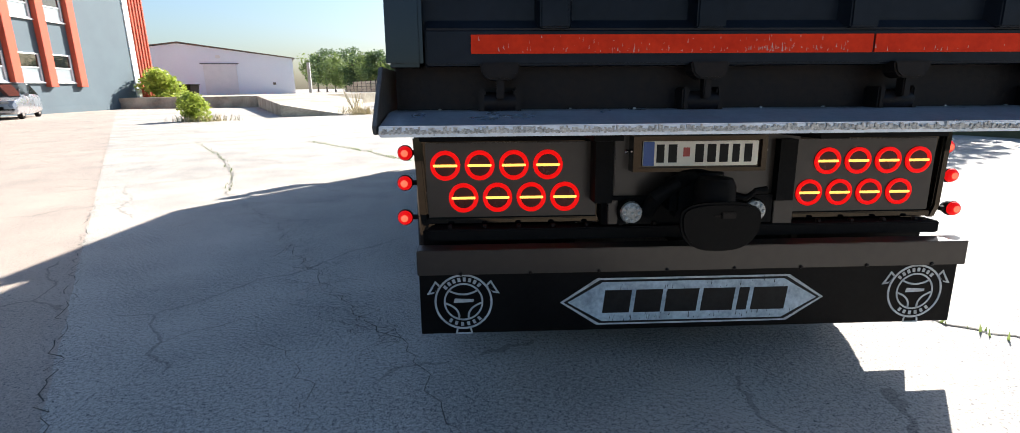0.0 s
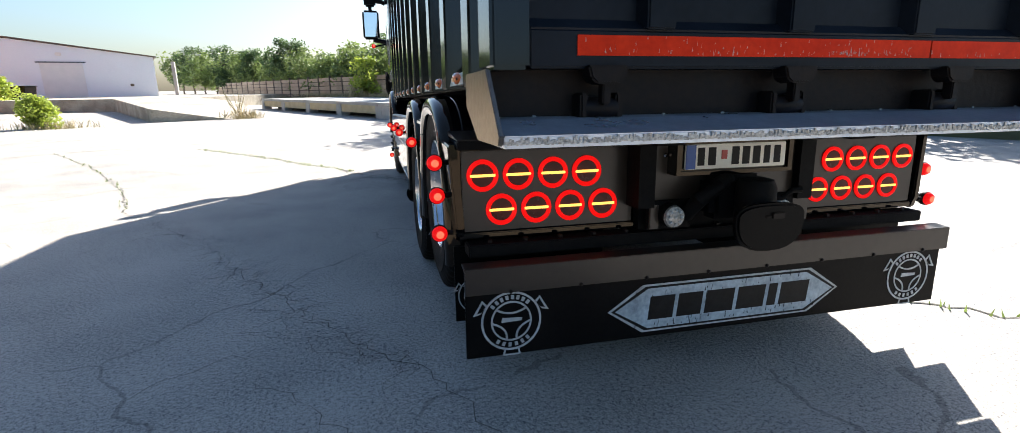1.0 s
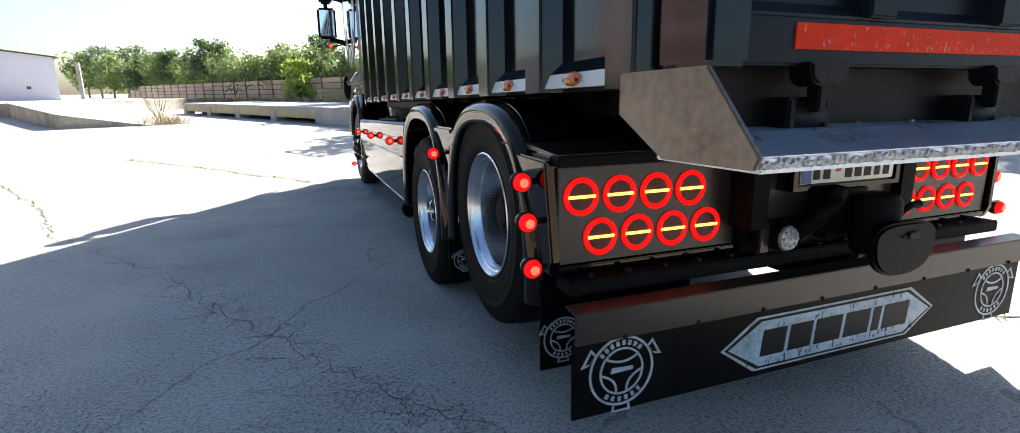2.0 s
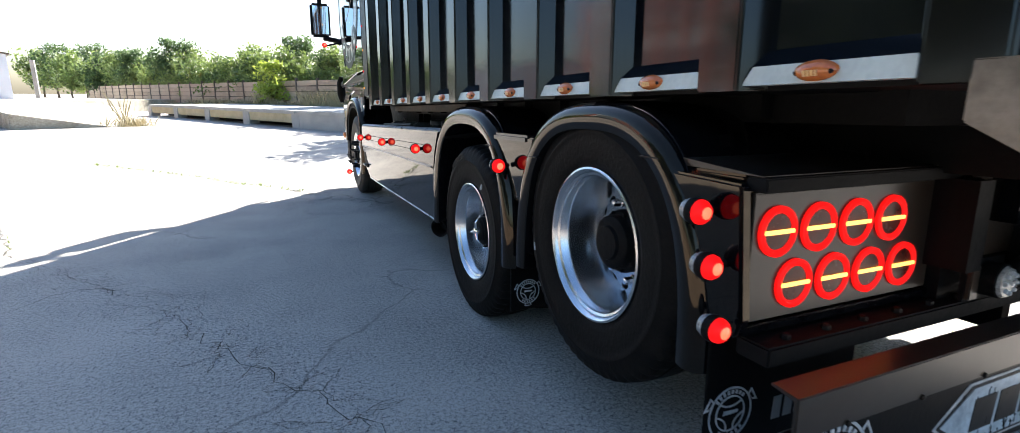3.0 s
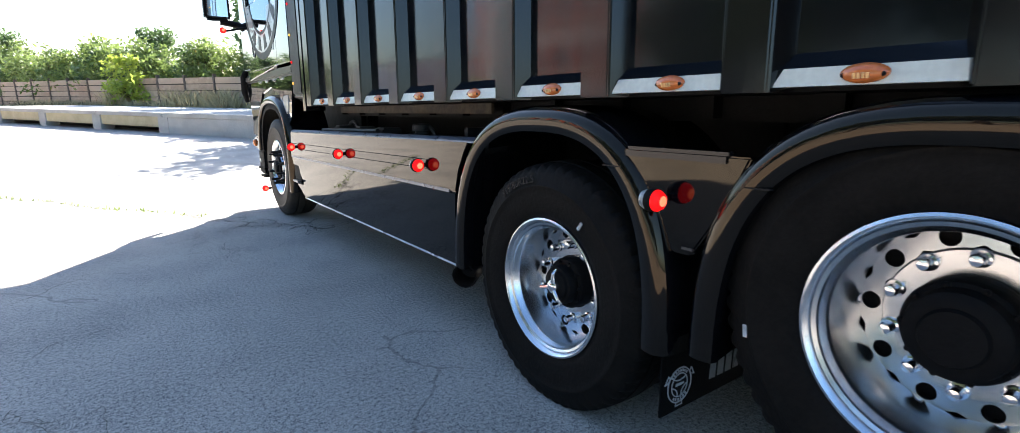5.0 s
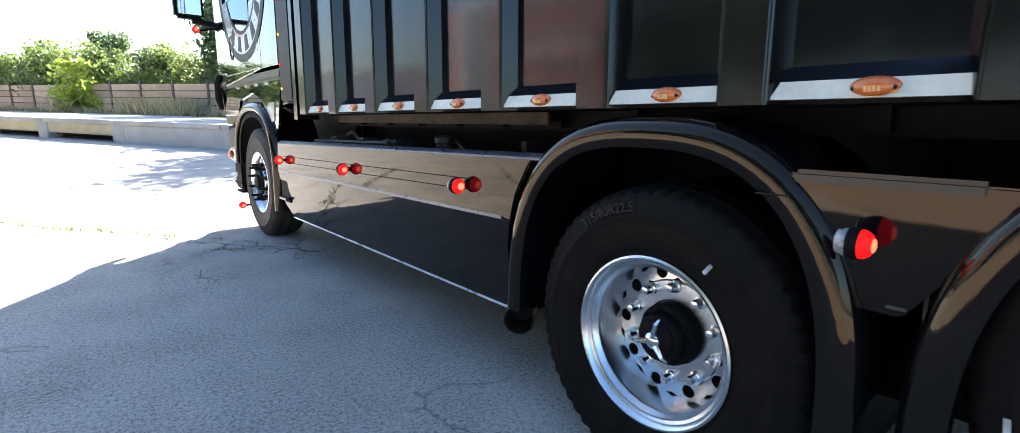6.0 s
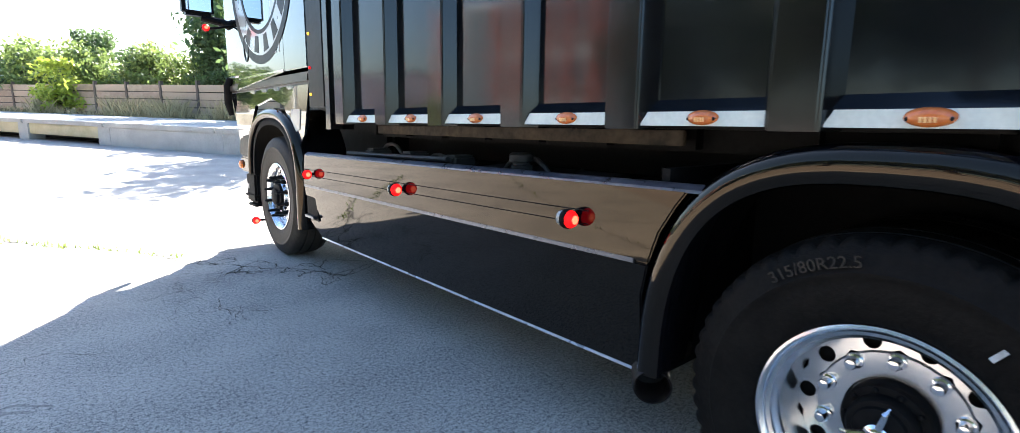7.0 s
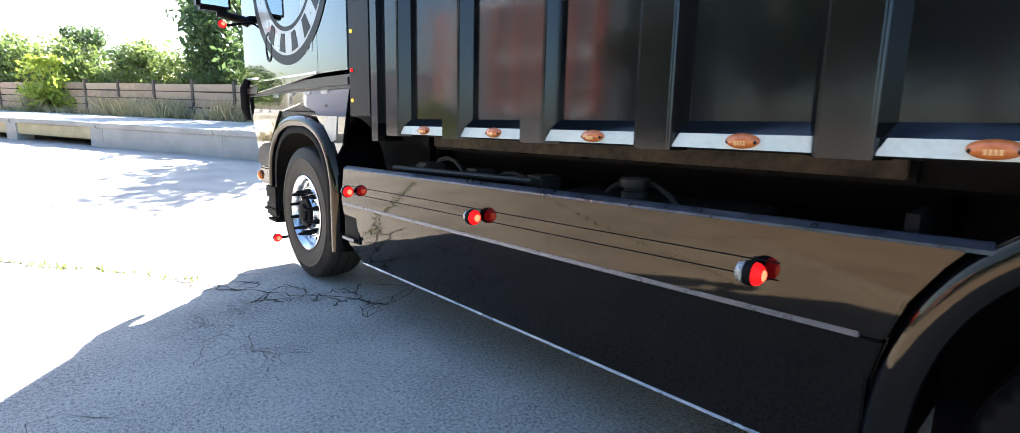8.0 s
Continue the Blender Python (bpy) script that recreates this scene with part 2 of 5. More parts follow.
    leafdark=leafy(mat("leaf_dark", (0.036, 0.066, 0.022), (0.095, 0.145, 0.048), 1.2, 0.5, island=0.4)),
    # darker copy of the leaf green, so the truck's side mirrors something dark
    leafdeep=leafy(mat("leaf_deep", (0.012, 0.022, 0.010), (0.035, 0.055, 0.020), 1.2, 0.6, island=0.4)),
    leafpale=leafy(mat("leaf_pale", (0.19, 0.25, 0.03), (0.40, 0.47, 0.07), 1.2, 0.5, island=0.4)),
    straw=mat("dry_grass", (0.24, 0.19, 0.09), (0.46, 0.38, 0.2), 2.0, 0.8, island=0.5),
    weed=mat("weed_green", (0.029, 0.036, 0.013), (0.085, 0.085, 0.036), 2.0, 0.7, island=0.5),
    crackfill=mat("crack_dirt", (0.04, 0.037, 0.03), (0.10, 0.09, 0.07), 14.0, 0.95, bump=0.5),
    carpaint=mat("silver_car_paint", (0.30, 0.31, 0.33), (0.36, 0.37, 0.39), 3.0, 0.28, metal=0.6, coat=0.8),
)


# ---- builders ----
def box(bm, x0, x1, y0, y1, z0, z1):
    vs = [bm.verts.new((x, y, z)) for z in (z0, z1) for x, y in ((x0, y0), (x1, y0), (x1, y1), (x0, y1))]
    for q in ((3, 2, 1, 0), (4, 5, 6, 7), (0, 1, 5, 4), (1, 2, 6, 5), (2, 3, 7, 6), (3, 0, 4, 7)):
        bm.faces.new([vs[i] for i in q])


def prism(bm, pts, axis, a, b):
    """A plate with the outline pts, from a to b along the axis (0, 1 or 2)."""
    def at(p, d):
        v = list(p)
        v.insert(axis, d)
        return bm.verts.new(v)
    lo, hi = [at(p, a) for p in pts], [at(p, b) for p in pts]
    n = len(pts)
    bm.faces.new(lo[::-1])
    bm.faces.new(hi)
    for i in range(n):
        bm.faces.new((lo[i], lo[(i + 1) % n], hi[(i + 1) % n], hi[i]))


def lathe(bm, profile, segs=48, axis=0, at=(0, 0, 0), closed=False):
    """Turns a profile of (radius, place along the axis) round the axis."""
    rings = []
    for r, d in profile:
        ring = []
        for i in range(segs):
            a = 2 * math.pi * i / segs
            v = [r * math.cos(a), r * math.sin(a)]
            v.insert(axis, d)
            ring.append(bm.verts.new([v[k] + at[k] for k in range(3)]))
        rings.append(ring)
    pairs = list(zip(rings, rings[1:])) + ([(rings[-1], rings[0])] if closed else [])
    for a, b in pairs:
        for i in range(segs):
            bm.faces.new((a[i], a[(i + 1) % segs], b[(i + 1) % segs], b[i]))
    if not closed:
        bm.faces.new(rings[0][::-1])
        bm.faces.new(rings[-1])


def tube(bm, pts, r, segs=8):
    """A round bar along points."""
    rings = []
    for i, p in enumerate(pts):
        p = Vector(p)
        d = (Vector(pts[min(i + 1, len(pts) - 1)]) - Vector(pts[max(i - 1, 0)])).normalized()
        u = d.cross(Vector((0, 0, 1)) if abs(d.z) < 0.9 else Vector((1, 0, 0))).normalized()
        w = d.cross(u)
        rad = r[i] if isinstance(r, (list, tuple)) else r
        rings.append([bm.verts.new(p + rad * (math.cos(2 * math.pi * k / segs) * u + math.sin(2 * math.pi * k / segs) * w)) for k in range(segs)])
    for a, b in zip(rings, rings[1:]):
        for k in range(segs):
            bm.faces.new((a[k], a[(k + 1) % segs], b[(k + 1) % segs], b[k]))
    bm.faces.new(rings[0][::-1])
    bm.faces.new(rings[-1])


def mesh_of(name, bm, material, bevel=0.0, smooth=False):
    bmesh.ops.recalc_face_normals(bm, faces=bm.faces)
    if bevel:
        edges = [e for e in bm.edges if len(e.link_faces) == 2 and e.calc_face_angle(0) > 0.6]
        bmesh.ops.bevel(bm, geom=edges, offset=bevel, segments=2, affect="EDGES", clamp_overlap=True)
    me = bpy.data.meshes.new(name)
    bm.to_mesh(me)
    bm.free()
    me.materials.append(material)
    if smooth:
        for p in me.polygons:
            p.use_smooth = True
        me.set_sharp_from_angle(angle=radians(35))
    return me


def part(name, bm, material, parent, label="", bevel=0.0, smooth=False):
    ob = new(name, mesh_of(name, bm, material, bevel, smooth))
    ob.parent = parent
    if label:
        ob["label"] = label
    return ob


def again(ob, m, parent=None):
    """A further part on the same mesh."""
    c = new(ob.name.split(".")[0], ob.data)
    c.parent = parent or ob.parent
    c.matrix_basis = m
    if "label" in ob:
        c["label"] = ob["label"]
    return c


def B(*boxes):
    bm = bmesh.new()
    for b in boxes:
        box(bm, *b)
    return bm


def thing(name, label, category, group="", kind="", m=None):
    ob = new(name)
    if m is not None:
        ob.matrix_basis = m
    return tagged(ob, label, category, group, kind)

# the specular tint puts the tan of the sunlit yard into these paints' reflections
for warm_gloss in ("paint", "cheek"):
    M[warm_gloss].node_tree.nodes["Principled BSDF"].inputs["Specular Tint"].default_value = (1.0, 0.81, 0.58, 1)


# ---- ground ----
bm = bmesh.new()
ring_r = (0, 4, 8, 14, 22, 34, 55, 90, 160, 320, 700, 1500)
centre = bm.verts.new((-4, 8, 0))
prev = None
for r in ring_r[1:]:
    cur = [bm.verts.new((-4 + r * math.cos(2 * math.pi * i / 64), 8 + r * math.sin(2 * math.pi * i / 64), 0)) for i in range(64)]
    for i in range(64):
        j = (i + 1) % 64
        bm.faces.new((centre, cur[i], cur[j]) if prev is None else (prev[i], cur[i], cur[j], prev[j]))
    prev = cur
ground = new("ground", mesh_of("ground", bm, M["ground"]))
tagged(ground, "pale worn concrete yard with fine cracks", "ground", kind="structure")


def crack(pts, width, seed, weeds=0):
    """A jagged open joint in the yard, with some weeds in it."""
    rnd = random.Random(seed)
    line = []
    for a, b in zip(pts, pts[1:]):
        a, b = Vector(a), Vector(b)
        k = max(2, int((b - a).length / 0.07))
        for i in range(k):
            p = a.lerp(b, i / k)
            line.append(p + Vector((rnd.uniform(-1, 1), rnd.uniform(-1, 1))) * 0.04)
    line.append(Vector(pts[-1]))
    b = bmesh.new()
    left, right = [], []
    for i, p in enumerate(line):
        d = (line[min(i + 1, len(line) - 1)] - line[max(i - 1, 0)]).normalized()
        w = width * rnd.uniform(0.25, 1.0) * (0.2 if i in (0, len(line) - 1) else 1)
        s = Vector((-d.y, d.x)) * w
        left.append(b.verts.new((*(p + s), 0.004)))
        right.append(b.verts.new((*(p - s), 0.004)))
    for i in range(len(line) - 1):
        b.faces.new((left[i], right[i], right[i + 1], left[i + 1]))
    ob = new("ground_crack", mesh_of("ground_crack", b, M["crackfill"]))
    tagged(ob, "dark jagged crack in the yard surface", "crack", kind="structure")
    if weeds:
        g = bmesh.new()
        for _ in range(weeds):
            p = rnd.choice(line)
            blade(g, p.x + rnd.gauss(0, 0.03), p.y + rnd.gauss(0, 0.03), 0.0, rnd.uniform(0.02, 0.06), 0.008, rnd)
        w = new("crack_weeds", mesh_of("crack_weeds", g, M["leaf"]))
        tagged(w, "short green weeds growing in a crack", "weeds", kind="stuff")


def blade(b, x, y, z, h, w, rnd):
    a = rnd.uniform(0, 2 * math.pi)
    dx, dy = math.cos(a) * w, math.sin(a) * w
    lx, ly = rnd.gauss(0, 0.28) * h, rnd.gauss(0, 0.28) * h
    v = [b.verts.new(p) for p in ((x - dx, y - dy, z), (x + dx, y + dy, z), (x + lx * 0.5 + dx * 0.6, y + ly * 0.5 + dy * 0.6, z + h * 0.6), (x + lx, y + ly, z + h))]
    b.faces.new(v)


def crack_net(pts, spread, seed, cells=70, width=0.004):
    """A band of short crossing cracks along a line, as where a slab breaks up."""
    rnd = random.Random(seed)
    legs = [(Vector(a), Vector(b)) for a, b in zip(pts, pts[1:])]
    nodes = []
    for _ in range(cells):
        a, b = rnd.choices(legs, [(q - p).length for p, q in legs])[0]
        d = (b - a).normalized()
        nodes.append(a.lerp(b, rnd.random()) + Vector((-d.y, d.x)) * rnd.gauss(0, spread))
    g = bmesh.new()
    done = set()
    for i, p in enumerate(nodes):
        near = sorted(range(len(nodes)), key=lambda k: (nodes[k] - p).length)[1:4]
        for k in near:
            if (k, i) in done or (nodes[k] - p).length > spread * 5:
                continue
            done.add((i, k))
            q = nodes[k]
            n = max(3, int((q - p).length / 0.05))
            side = Vector((p.y - q.y, q.x - p.x)).normalized() if (q - p).length > 1e-4 else Vector((1, 0))
            row = [p.lerp(q, f / n) + (side * rnd.gauss(0, 0.016) if 0 < f < n else Vector((0, 0))) for f in range(n + 1)]
            ws = [width * rnd.uniform(0.3, 1.0) for _ in row]
            va = [g.verts.new((*(c + side * w), 0.004)) for c, w in zip(row, ws)]
            vb = [g.verts.new((*(c - side * w), 0.004)) for c, w in zip(row, ws)]
            for f in range(n):
                g.faces.new((va[f], vb[f], vb[f + 1], va[f + 1]))
    ob = new("crack_band", mesh_of("crack_band", g, M["crackfill"]))
    tagged(ob, "band of fine crossing cracks in the yard surface", "crack", kind="structure")


MAIN = [(-4.75, 5.4), (-4.34, 4.74), (-3.9, 4.2), (-3.44, 3.56), (-3.05, 3.07), (-2.78, 2.45), (-2.2, 1.45), (-1.67, 0.62), (-1.42, 0.38), (-1.15, -0.35), (-0.7, -1.0)]
crack(MAIN, 0.0032, 5)
crack_net(MAIN[1:9], 0.11, 61, 190, 0.0017)
crack([(-5.6, 12.0), (-4.71, 10.87), (-3.39, 9.21), (-2.87, 8.32), (-2.45, 7.9), (-1.97, 7.19)], 0.014, 3, 220)
WHEELSIDE = [(-2.1, 7.3), (-1.9, 7.0), (-1.66, 6.62), (-1.32, 6.27), (-1.04, 5.81)]
crack(WHEELSIDE, 0.009, 6)
crack_net(WHEELSIDE, 0.15, 62, 60, 0.0055)
crack_net([(-1.9, 6.6), (-2.1, 6.0), (-1.9, 5.3)], 0.14, 63, 40, 0.0022)
crack([(-4.1, 3.1), (-3.84, 3.42), (-3.62, 3.62), (-3.35, 3.5)], 0.0035, 4)
crack([(-3.2, 3.98), (-2.98, 4.17), (-2.75, 4.2)], 0.003, 7)
crack([(-3.3, 5.0), (-2.9, 5.5), (-2.6, 5.3)], 0.0035, 14)
crack([(-1.6, -0.6), (-1.9, 0.2), (-2.3, 0.5)], 0.0022, 11)
crack([(-2.9, 0.4), (-2.4, 0.75), (-2.0, 0.7)], 0.0022, 15)
# the joint between the two slabs, and joints and cracks out in the sun
crack([(-2.5, -0.77), (-2.83, -0.25), (-4.68, 2.64), (-6.9, 6.1), (-9.13, 9.56), (-9.97, 10.9), (-13.0, 15.6)], 0.004, 16)
crack([(-14.0, 8.4), (-11.64, 9.98), (-9.97, 10.93), (-8.55, 12.16), (-6.5, 13.4)], 0.020, 1)
crack([(-8.55, 12.2), (-6.6, 9.3), (-5.0, 6.4), (-4.34, 4.74)], 0.011, 17, 60)
crack([(1.2, 0.8), (1.8, 0.15), (2.9, -0.8), (4.2, -1.6)], 0.012, 10, 60)
crack([(-7.5, 12.0), (-6.0, 13.2), (-4.6, 14.8)], 0.018, 12)
crack([(-12.5, 14.5), (-9.5, 16.2), (-6.5, 17.0)], 0.022, 13)
crack([(-15.5, 11.5), (-13.0, 13.2), (-10.5, 16.5)], 0.022, 18)
crack([(-6.9, 5.2), (-5.6, 6.0), (-4.3, 7.4), (-3.2, 7.6)], 0.009, 19)

# ---- the truck, in its own frame: it stands a little nose-down on its springs ----
PIVOT = Matrix.Translation((0, 2.2, 0.505))
LEAN = Matrix.Translation((-1.25, 0, 0.5)) @ Matrix.Rotation(radians(0.5), 4, "Y") @ Matrix.Translation((1.25, 0, -0.5))
truck = thing("tipper_truck", "glossy black three-axle tipper truck with ribbed body parked on concrete", "truck",
              m=LEAN @ PIVOT @ Matrix.Rotation(radians(-1.44), 4, "X") @ PIVOT.inverted())

# tipper body: side sheets, floor, front wall, tailgate
RIB = [-0.26, 0.29, 0.836, 1.385, 1.945, 2.484, 3.048, 3.624, 4.208, 4.785, 5.35]
LAMP_Y = [0.02, 0.575, 1.101, 1.635, 2.188, 2.750, 3.316, 3.888, 4.466, 5.043]
TOP = 3.25
for s, nm in ((-1, "left"), (1, "right")):
    bm = B((s * 1.205, s * 1.165, -0.50, 5.58, 1.36, TOP))
    side = part("body_side", bm, M["sidesheet"], truck, "dark ribbed steel tipper side")
    for y in RIB:
        bm = bmesh.new()
        # hat section, cut off square at the foot
        pts = [(s * 1.20, y - 0.105), (s * 1.265, y - 0.072), (s * 1.272, y - 0.064), (s * 1.272, y + 0.064), (s * 1.265, y + 0.072), (s * 1.20, y + 0.105)]
        prism(bm, pts, 2, 1.288, TOP - 0.1)
        part("rib", bm, M["body"], side, bevel=0.004)
    bm = B((s * 1.29, s * 1.16, -0.55, 5.6, TOP - 0.12, TOP))
    part("top_rail", bm, M["body"], side, bevel=0.01)
    for i, y in enumerate(LAMP_Y):
        bm = bmesh.new()
        y0, y1 = RIB[i] + 0.072, RIB[i + 1] - 0.072
        prism(bm, [(s * 1.195, 1.395), (s * 1.244, 1.343), (s * 1.21, 1.343), (s * 1.195, 1.36)], 1, y0, y1)
        part("foot_slope", bm, M["sidesheet"], side)
        bm = bmesh.new()
        prism(bm, [(s * 1.246, 1.345), (s * 1.258, 1.300), (s * 1.215, 1.300), (s * 1.215, 1.345)], 1, y0, y1)
        for v in bm.verts:
            if v.co.z > 1.32:
                v.co.y -= 0.022 if v.co.y > y else -0.006
        part("edge_strip", bm, M["strip"], side, "pale strip along the foot of the side")
        bm = bmesh.new()
        lathe(bm, [(0.052, 0), (0.050, 0.010), (0.040, 0.019), (0.022, 0.024), (0.006, 0.025)], 24, 0)
        for v in bm.verts:
            v.co.z *= 0.45
            v.co.x *= s
        lamp = part("marker_lamp", bm, M["orange"], side, "oval amber marker lamp", smooth=True)
        lamp.matrix_basis = pose(s * 1.250, y, 1.326, 0, s * 16, 0)
        for o in (-0.0135, -0.0045, 0.0045, 0.0135):
            part("lamp_cell", B((min(s * 0.020, s * 0.0268), max(s * 0.020, s * 0.0268), o - 0.003, o + 0.003, -0.0065, 0.0065)), M["amberlens"], lamp)
        for o in (-0.041, 0.041):
            bm = bmesh.new()
            lathe(bm, [(0.006, s * 0.010), (0.0055, s * 0.018), (0.002, s * 0.0195)], 8, 0, (0, o, 0))
            part("lamp_screw", bm, M["chute"], lamp)
    bm = B((s * 1.235, s * 1.06, 5.585, 5.66, 1.25, TOP))
    part("front_post", bm, M["body"], side)
bm = B((-1.16, 1.16, -0.45, 5.58, 1.29, 1.36))
part("body_floor", bm, M["dark"], truck)
bm = B((-1.16, 1.16, 5.50, 5.58, 1.36, TOP))
part("body_front", bm, M["body"], truck)
for y in [0.0 + 0.42 * i for i in range(14)]:
    part("floor_bearer", B((-0.95, 0.95, y, y + 0.07, 1.215, 1.29)), M["dark"], truck)
# dark fillers added to close see-through gaps of daylight under the body
part("underfloor", B((-0.90, 0.90, 0.03, 5.45, 1.203, 1.2885)), M["dark"], truck)
part("hoist_cover", B((-0.37, 0.37, 0.3, 5.4, 0.84, 1.20)), M["dark"], truck)
for s in (-1, 1):
    part("subframe_rail", B((s * 0.40, s * 0.52, -0.20, 5.5, 1.06, 1.20)), M["dark"], truck)
    part("chassis_rail", B((s * 0.38, s * 0.46, 0.05, 7.6, 0.76, 1.04)), M["dark"], truck)
for y in (0.35, 1.5, 2.9, 4.3, 5.6, 6.4):
    part("cross_member", B((-0.38, 0.38, y, y + 0.12, 0.80, 1.0)), M["dark"], truck)

# rear corner posts and tailgate
for s in (-1, 1):
    bm = B((s * 1.255, s * 1.14, -0.575, -0.40, 1.325, TOP))
    part("corner_post", bm, M["sidesheet"], truck, bevel=0.012)
gate = part("tailgate", B((-1.14, 1.14, -0.505, -0.47, 1.33, TOP - 0.1)), M["tail"], truck, "dark dusty steel tailgate with upright ribs")
bm = bmesh.new()
prism(bm, [(-0.47, 1.330), (-0.545, 1.330), (-0.545, 1.440), (-0.507, 1.475), (-0.47, 1.475)], 0, -1.135, 1.135)
part("bottom_beam", bm, M["tail"], gate, bevel=0.006)
for x in (-0.725, -0.225, 0.275, 0.775):
    bm = bmesh.new()
    prism(bm, [(x - 0.062, -0.50), (x - 0.046, -0.560), (x + 0.046, -0.560), (x + 0.062, -0.50)], 2, 1.442, TOP - 0.12)
    part("rib", bm, M["tail"], gate, bevel=0.005)
for z in (2.1, 2.75):
    part("cross_rib", B((-1.13, 1.13, -0.535, -0.50, z, z + 0.09)), M["tail"], gate)
for x0, x1 in ((-0.99, 0.318), (0.325, 0.99)):
    part("reflective_tape", B((x0, x1, -0.5495, -0.544, 1.366, 1.424)), M["tape"], gate, "scuffed red reflective tape")
rnd = random.Random(5)
bm = bmesh.new()
for _ in range(150):
    x = rnd.choice((rnd.uniform(-0.98, 0.98), rnd.gauss(0.03, 0.09), rnd.gauss(-0.45, 0.2)))
    z, h, w = rnd.choice((rnd.uniform(1.368, 1.38), rnd.uniform(1.368, 1.42))), rnd.uniform(0.002, 0.016), rnd.uniform(0.0006, 0.004)
    x = max(-0.985, min(0.985, x))
    prism(bm, [(x, z), (x + w, z + 0.001), (x + w * rnd.uniform(0, 1), min(z + h, 1.423))], 1, -0.5503, -0.5493)
part("tape_scuffs", bm, M["tapeworn"], gate)["kind"] = "stuff"
# locks under the tailgate
for x in (-0.90, -0.225, 0.445, 1.0):
    bm = bmesh.new()
    prism(bm, [(x - 0.065, 1.338), (x + 0.065, 1.338), (x + 0.055, 1.300), (x + 0.035, 1.284), (x - 0.035, 1.284), (x - 0.055, 1.300)], 1, -0.575, -0.505)
    lock = part("gate_lock", bm, M["chute"], truck, "worn dark steel gate lock", bevel=0.006)
    part("hook", B((x - 0.012, x + 0.014, -0.56, -0.52, 1.225, 1.290)), M["chute"], lock, bevel=0.004)
    bm = bmesh.new()
    lathe(bm, [(0.028, x - 0.06), (0.034, x - 0.05), (0.034, x + 0.05), (0.028, x + 0.06)], 16, 0, (0, -0.50, 1.215))
    part("pivot_bar", bm, M["chute"], lock, smooth=True)
    for o in (-0.0575, 0.0575):
        part("lug", B((x + o - 0.0125, x + o + 0.0125, -0.53, -0.44, 1.175, 1.26)), M["chute"], lock, bevel=0.006)
# chute under the gate with its pale worn lip
part("chute_back", B((-1.245, 1.245, -0.455, -0.42, 1.16, 1.335)), M["chute"], truck, "dark stained steel chute below the tailgate")
bm = bmesh.new()
prism(bm, [(-0.42, 1.192), (-0.56, 1.186), (-0.735, 1.150), (-0.735, 1.118), (-0.42, 1.118)], 0, -1.258, 1.258)
lip = part("chute_lip", bm, M["lip"], truck, "blue-grey steel chute lip", bevel=0.003)
bm = bmesh.new()
rnd = random.Random(8)
for i in range(420):
    x0 = -1.258 + i * 0.00599
    d = rnd.uniform(0.0, 0.002)
    box(bm, x0, x0 + 0.00599, -0.7385 - d, -0.7355, 1.126 + rnd.uniform(0, 0.004), 1.143 + rnd.uniform(-0.009, 0.006))
part("worn_edge", bm, M["wornlip"], lip, "chipped bare steel edge")["kind"] = "stuff"
for x in [-1.1 + 0.22 * i for i in range(11)]:
    bm = bmesh.new()
    lathe(bm, [(0.006, 0), (0.005, 0.004), (0.002, 0.005)], 8, 2, (x, -0.475, 1.190))
    part("rivet", bm, M["wornlip"], lip)
for s in (-1, 1):
    bm = bmesh.new()
    prism(bm, [(-0.277, 1.325), (-0.594, 1.325), (-0.748, 1.150), (-0.735, 1.125), (-0.458, 1.123), (-0.276, 1.222)], 0, s * 1.262, s * 1.275)
    part("chute_cheek", bm, M["cheek"], truck, "scuffed grey-bronze steel cheek", bevel=0.003)


def double_lamp(parent, x, y, z, s=-1):
    """A round double marker: clear to the front, lit red to the rear, on a short stalk."""
    bm = bmesh.new()
    lathe(bm, [(0.020, -0.016), (0.036, -0.012), (0.038, 0.0), (0.036, 0.012), (0.020, 0.016)], 24, 1, (x, y, z))
    housing = part("side_lamp", bm, M["rubber"], parent, "round marker lamp, clear ahead and lit red behind", smooth=True)
    bm = bmesh.new()
    lathe(bm, [(0.034, -0.012), (0.033, -0.020), (0.026, -0.031), (0.014, -0.037), (0.003, -0.039)], 24, 1, (x, y, z))
    part("red_lens", bm, M["red"], housing, "lit red lens", smooth=True)
    bm = bmesh.new()
    lathe(bm, [(0.017, -0.037), (0.013, -0.0395), (0.003, -0.0405)], 16, 1, (x, y, z))
    part("lens_core", bm, M["redcore"], housing, smooth=True)
    bm = bmesh.new()
    lathe(bm, [(0.033, 0.012), (0.033, 0.022), (0.030, 0.026), (0.029, 0.034), (0.020, 0.040), (0.004, 0.042)], 24, 1, (x, y, z))
    part("clear_lens", bm, M["led"], housing, "ribbed clear lens", smooth=True)
    bm = bmesh.new()
    tube(bm, [(x - s * 0.03, y, z), (x - s * 0.06, y, z)], 0.012)
    part("stalk", bm, M["rubber"], housing)


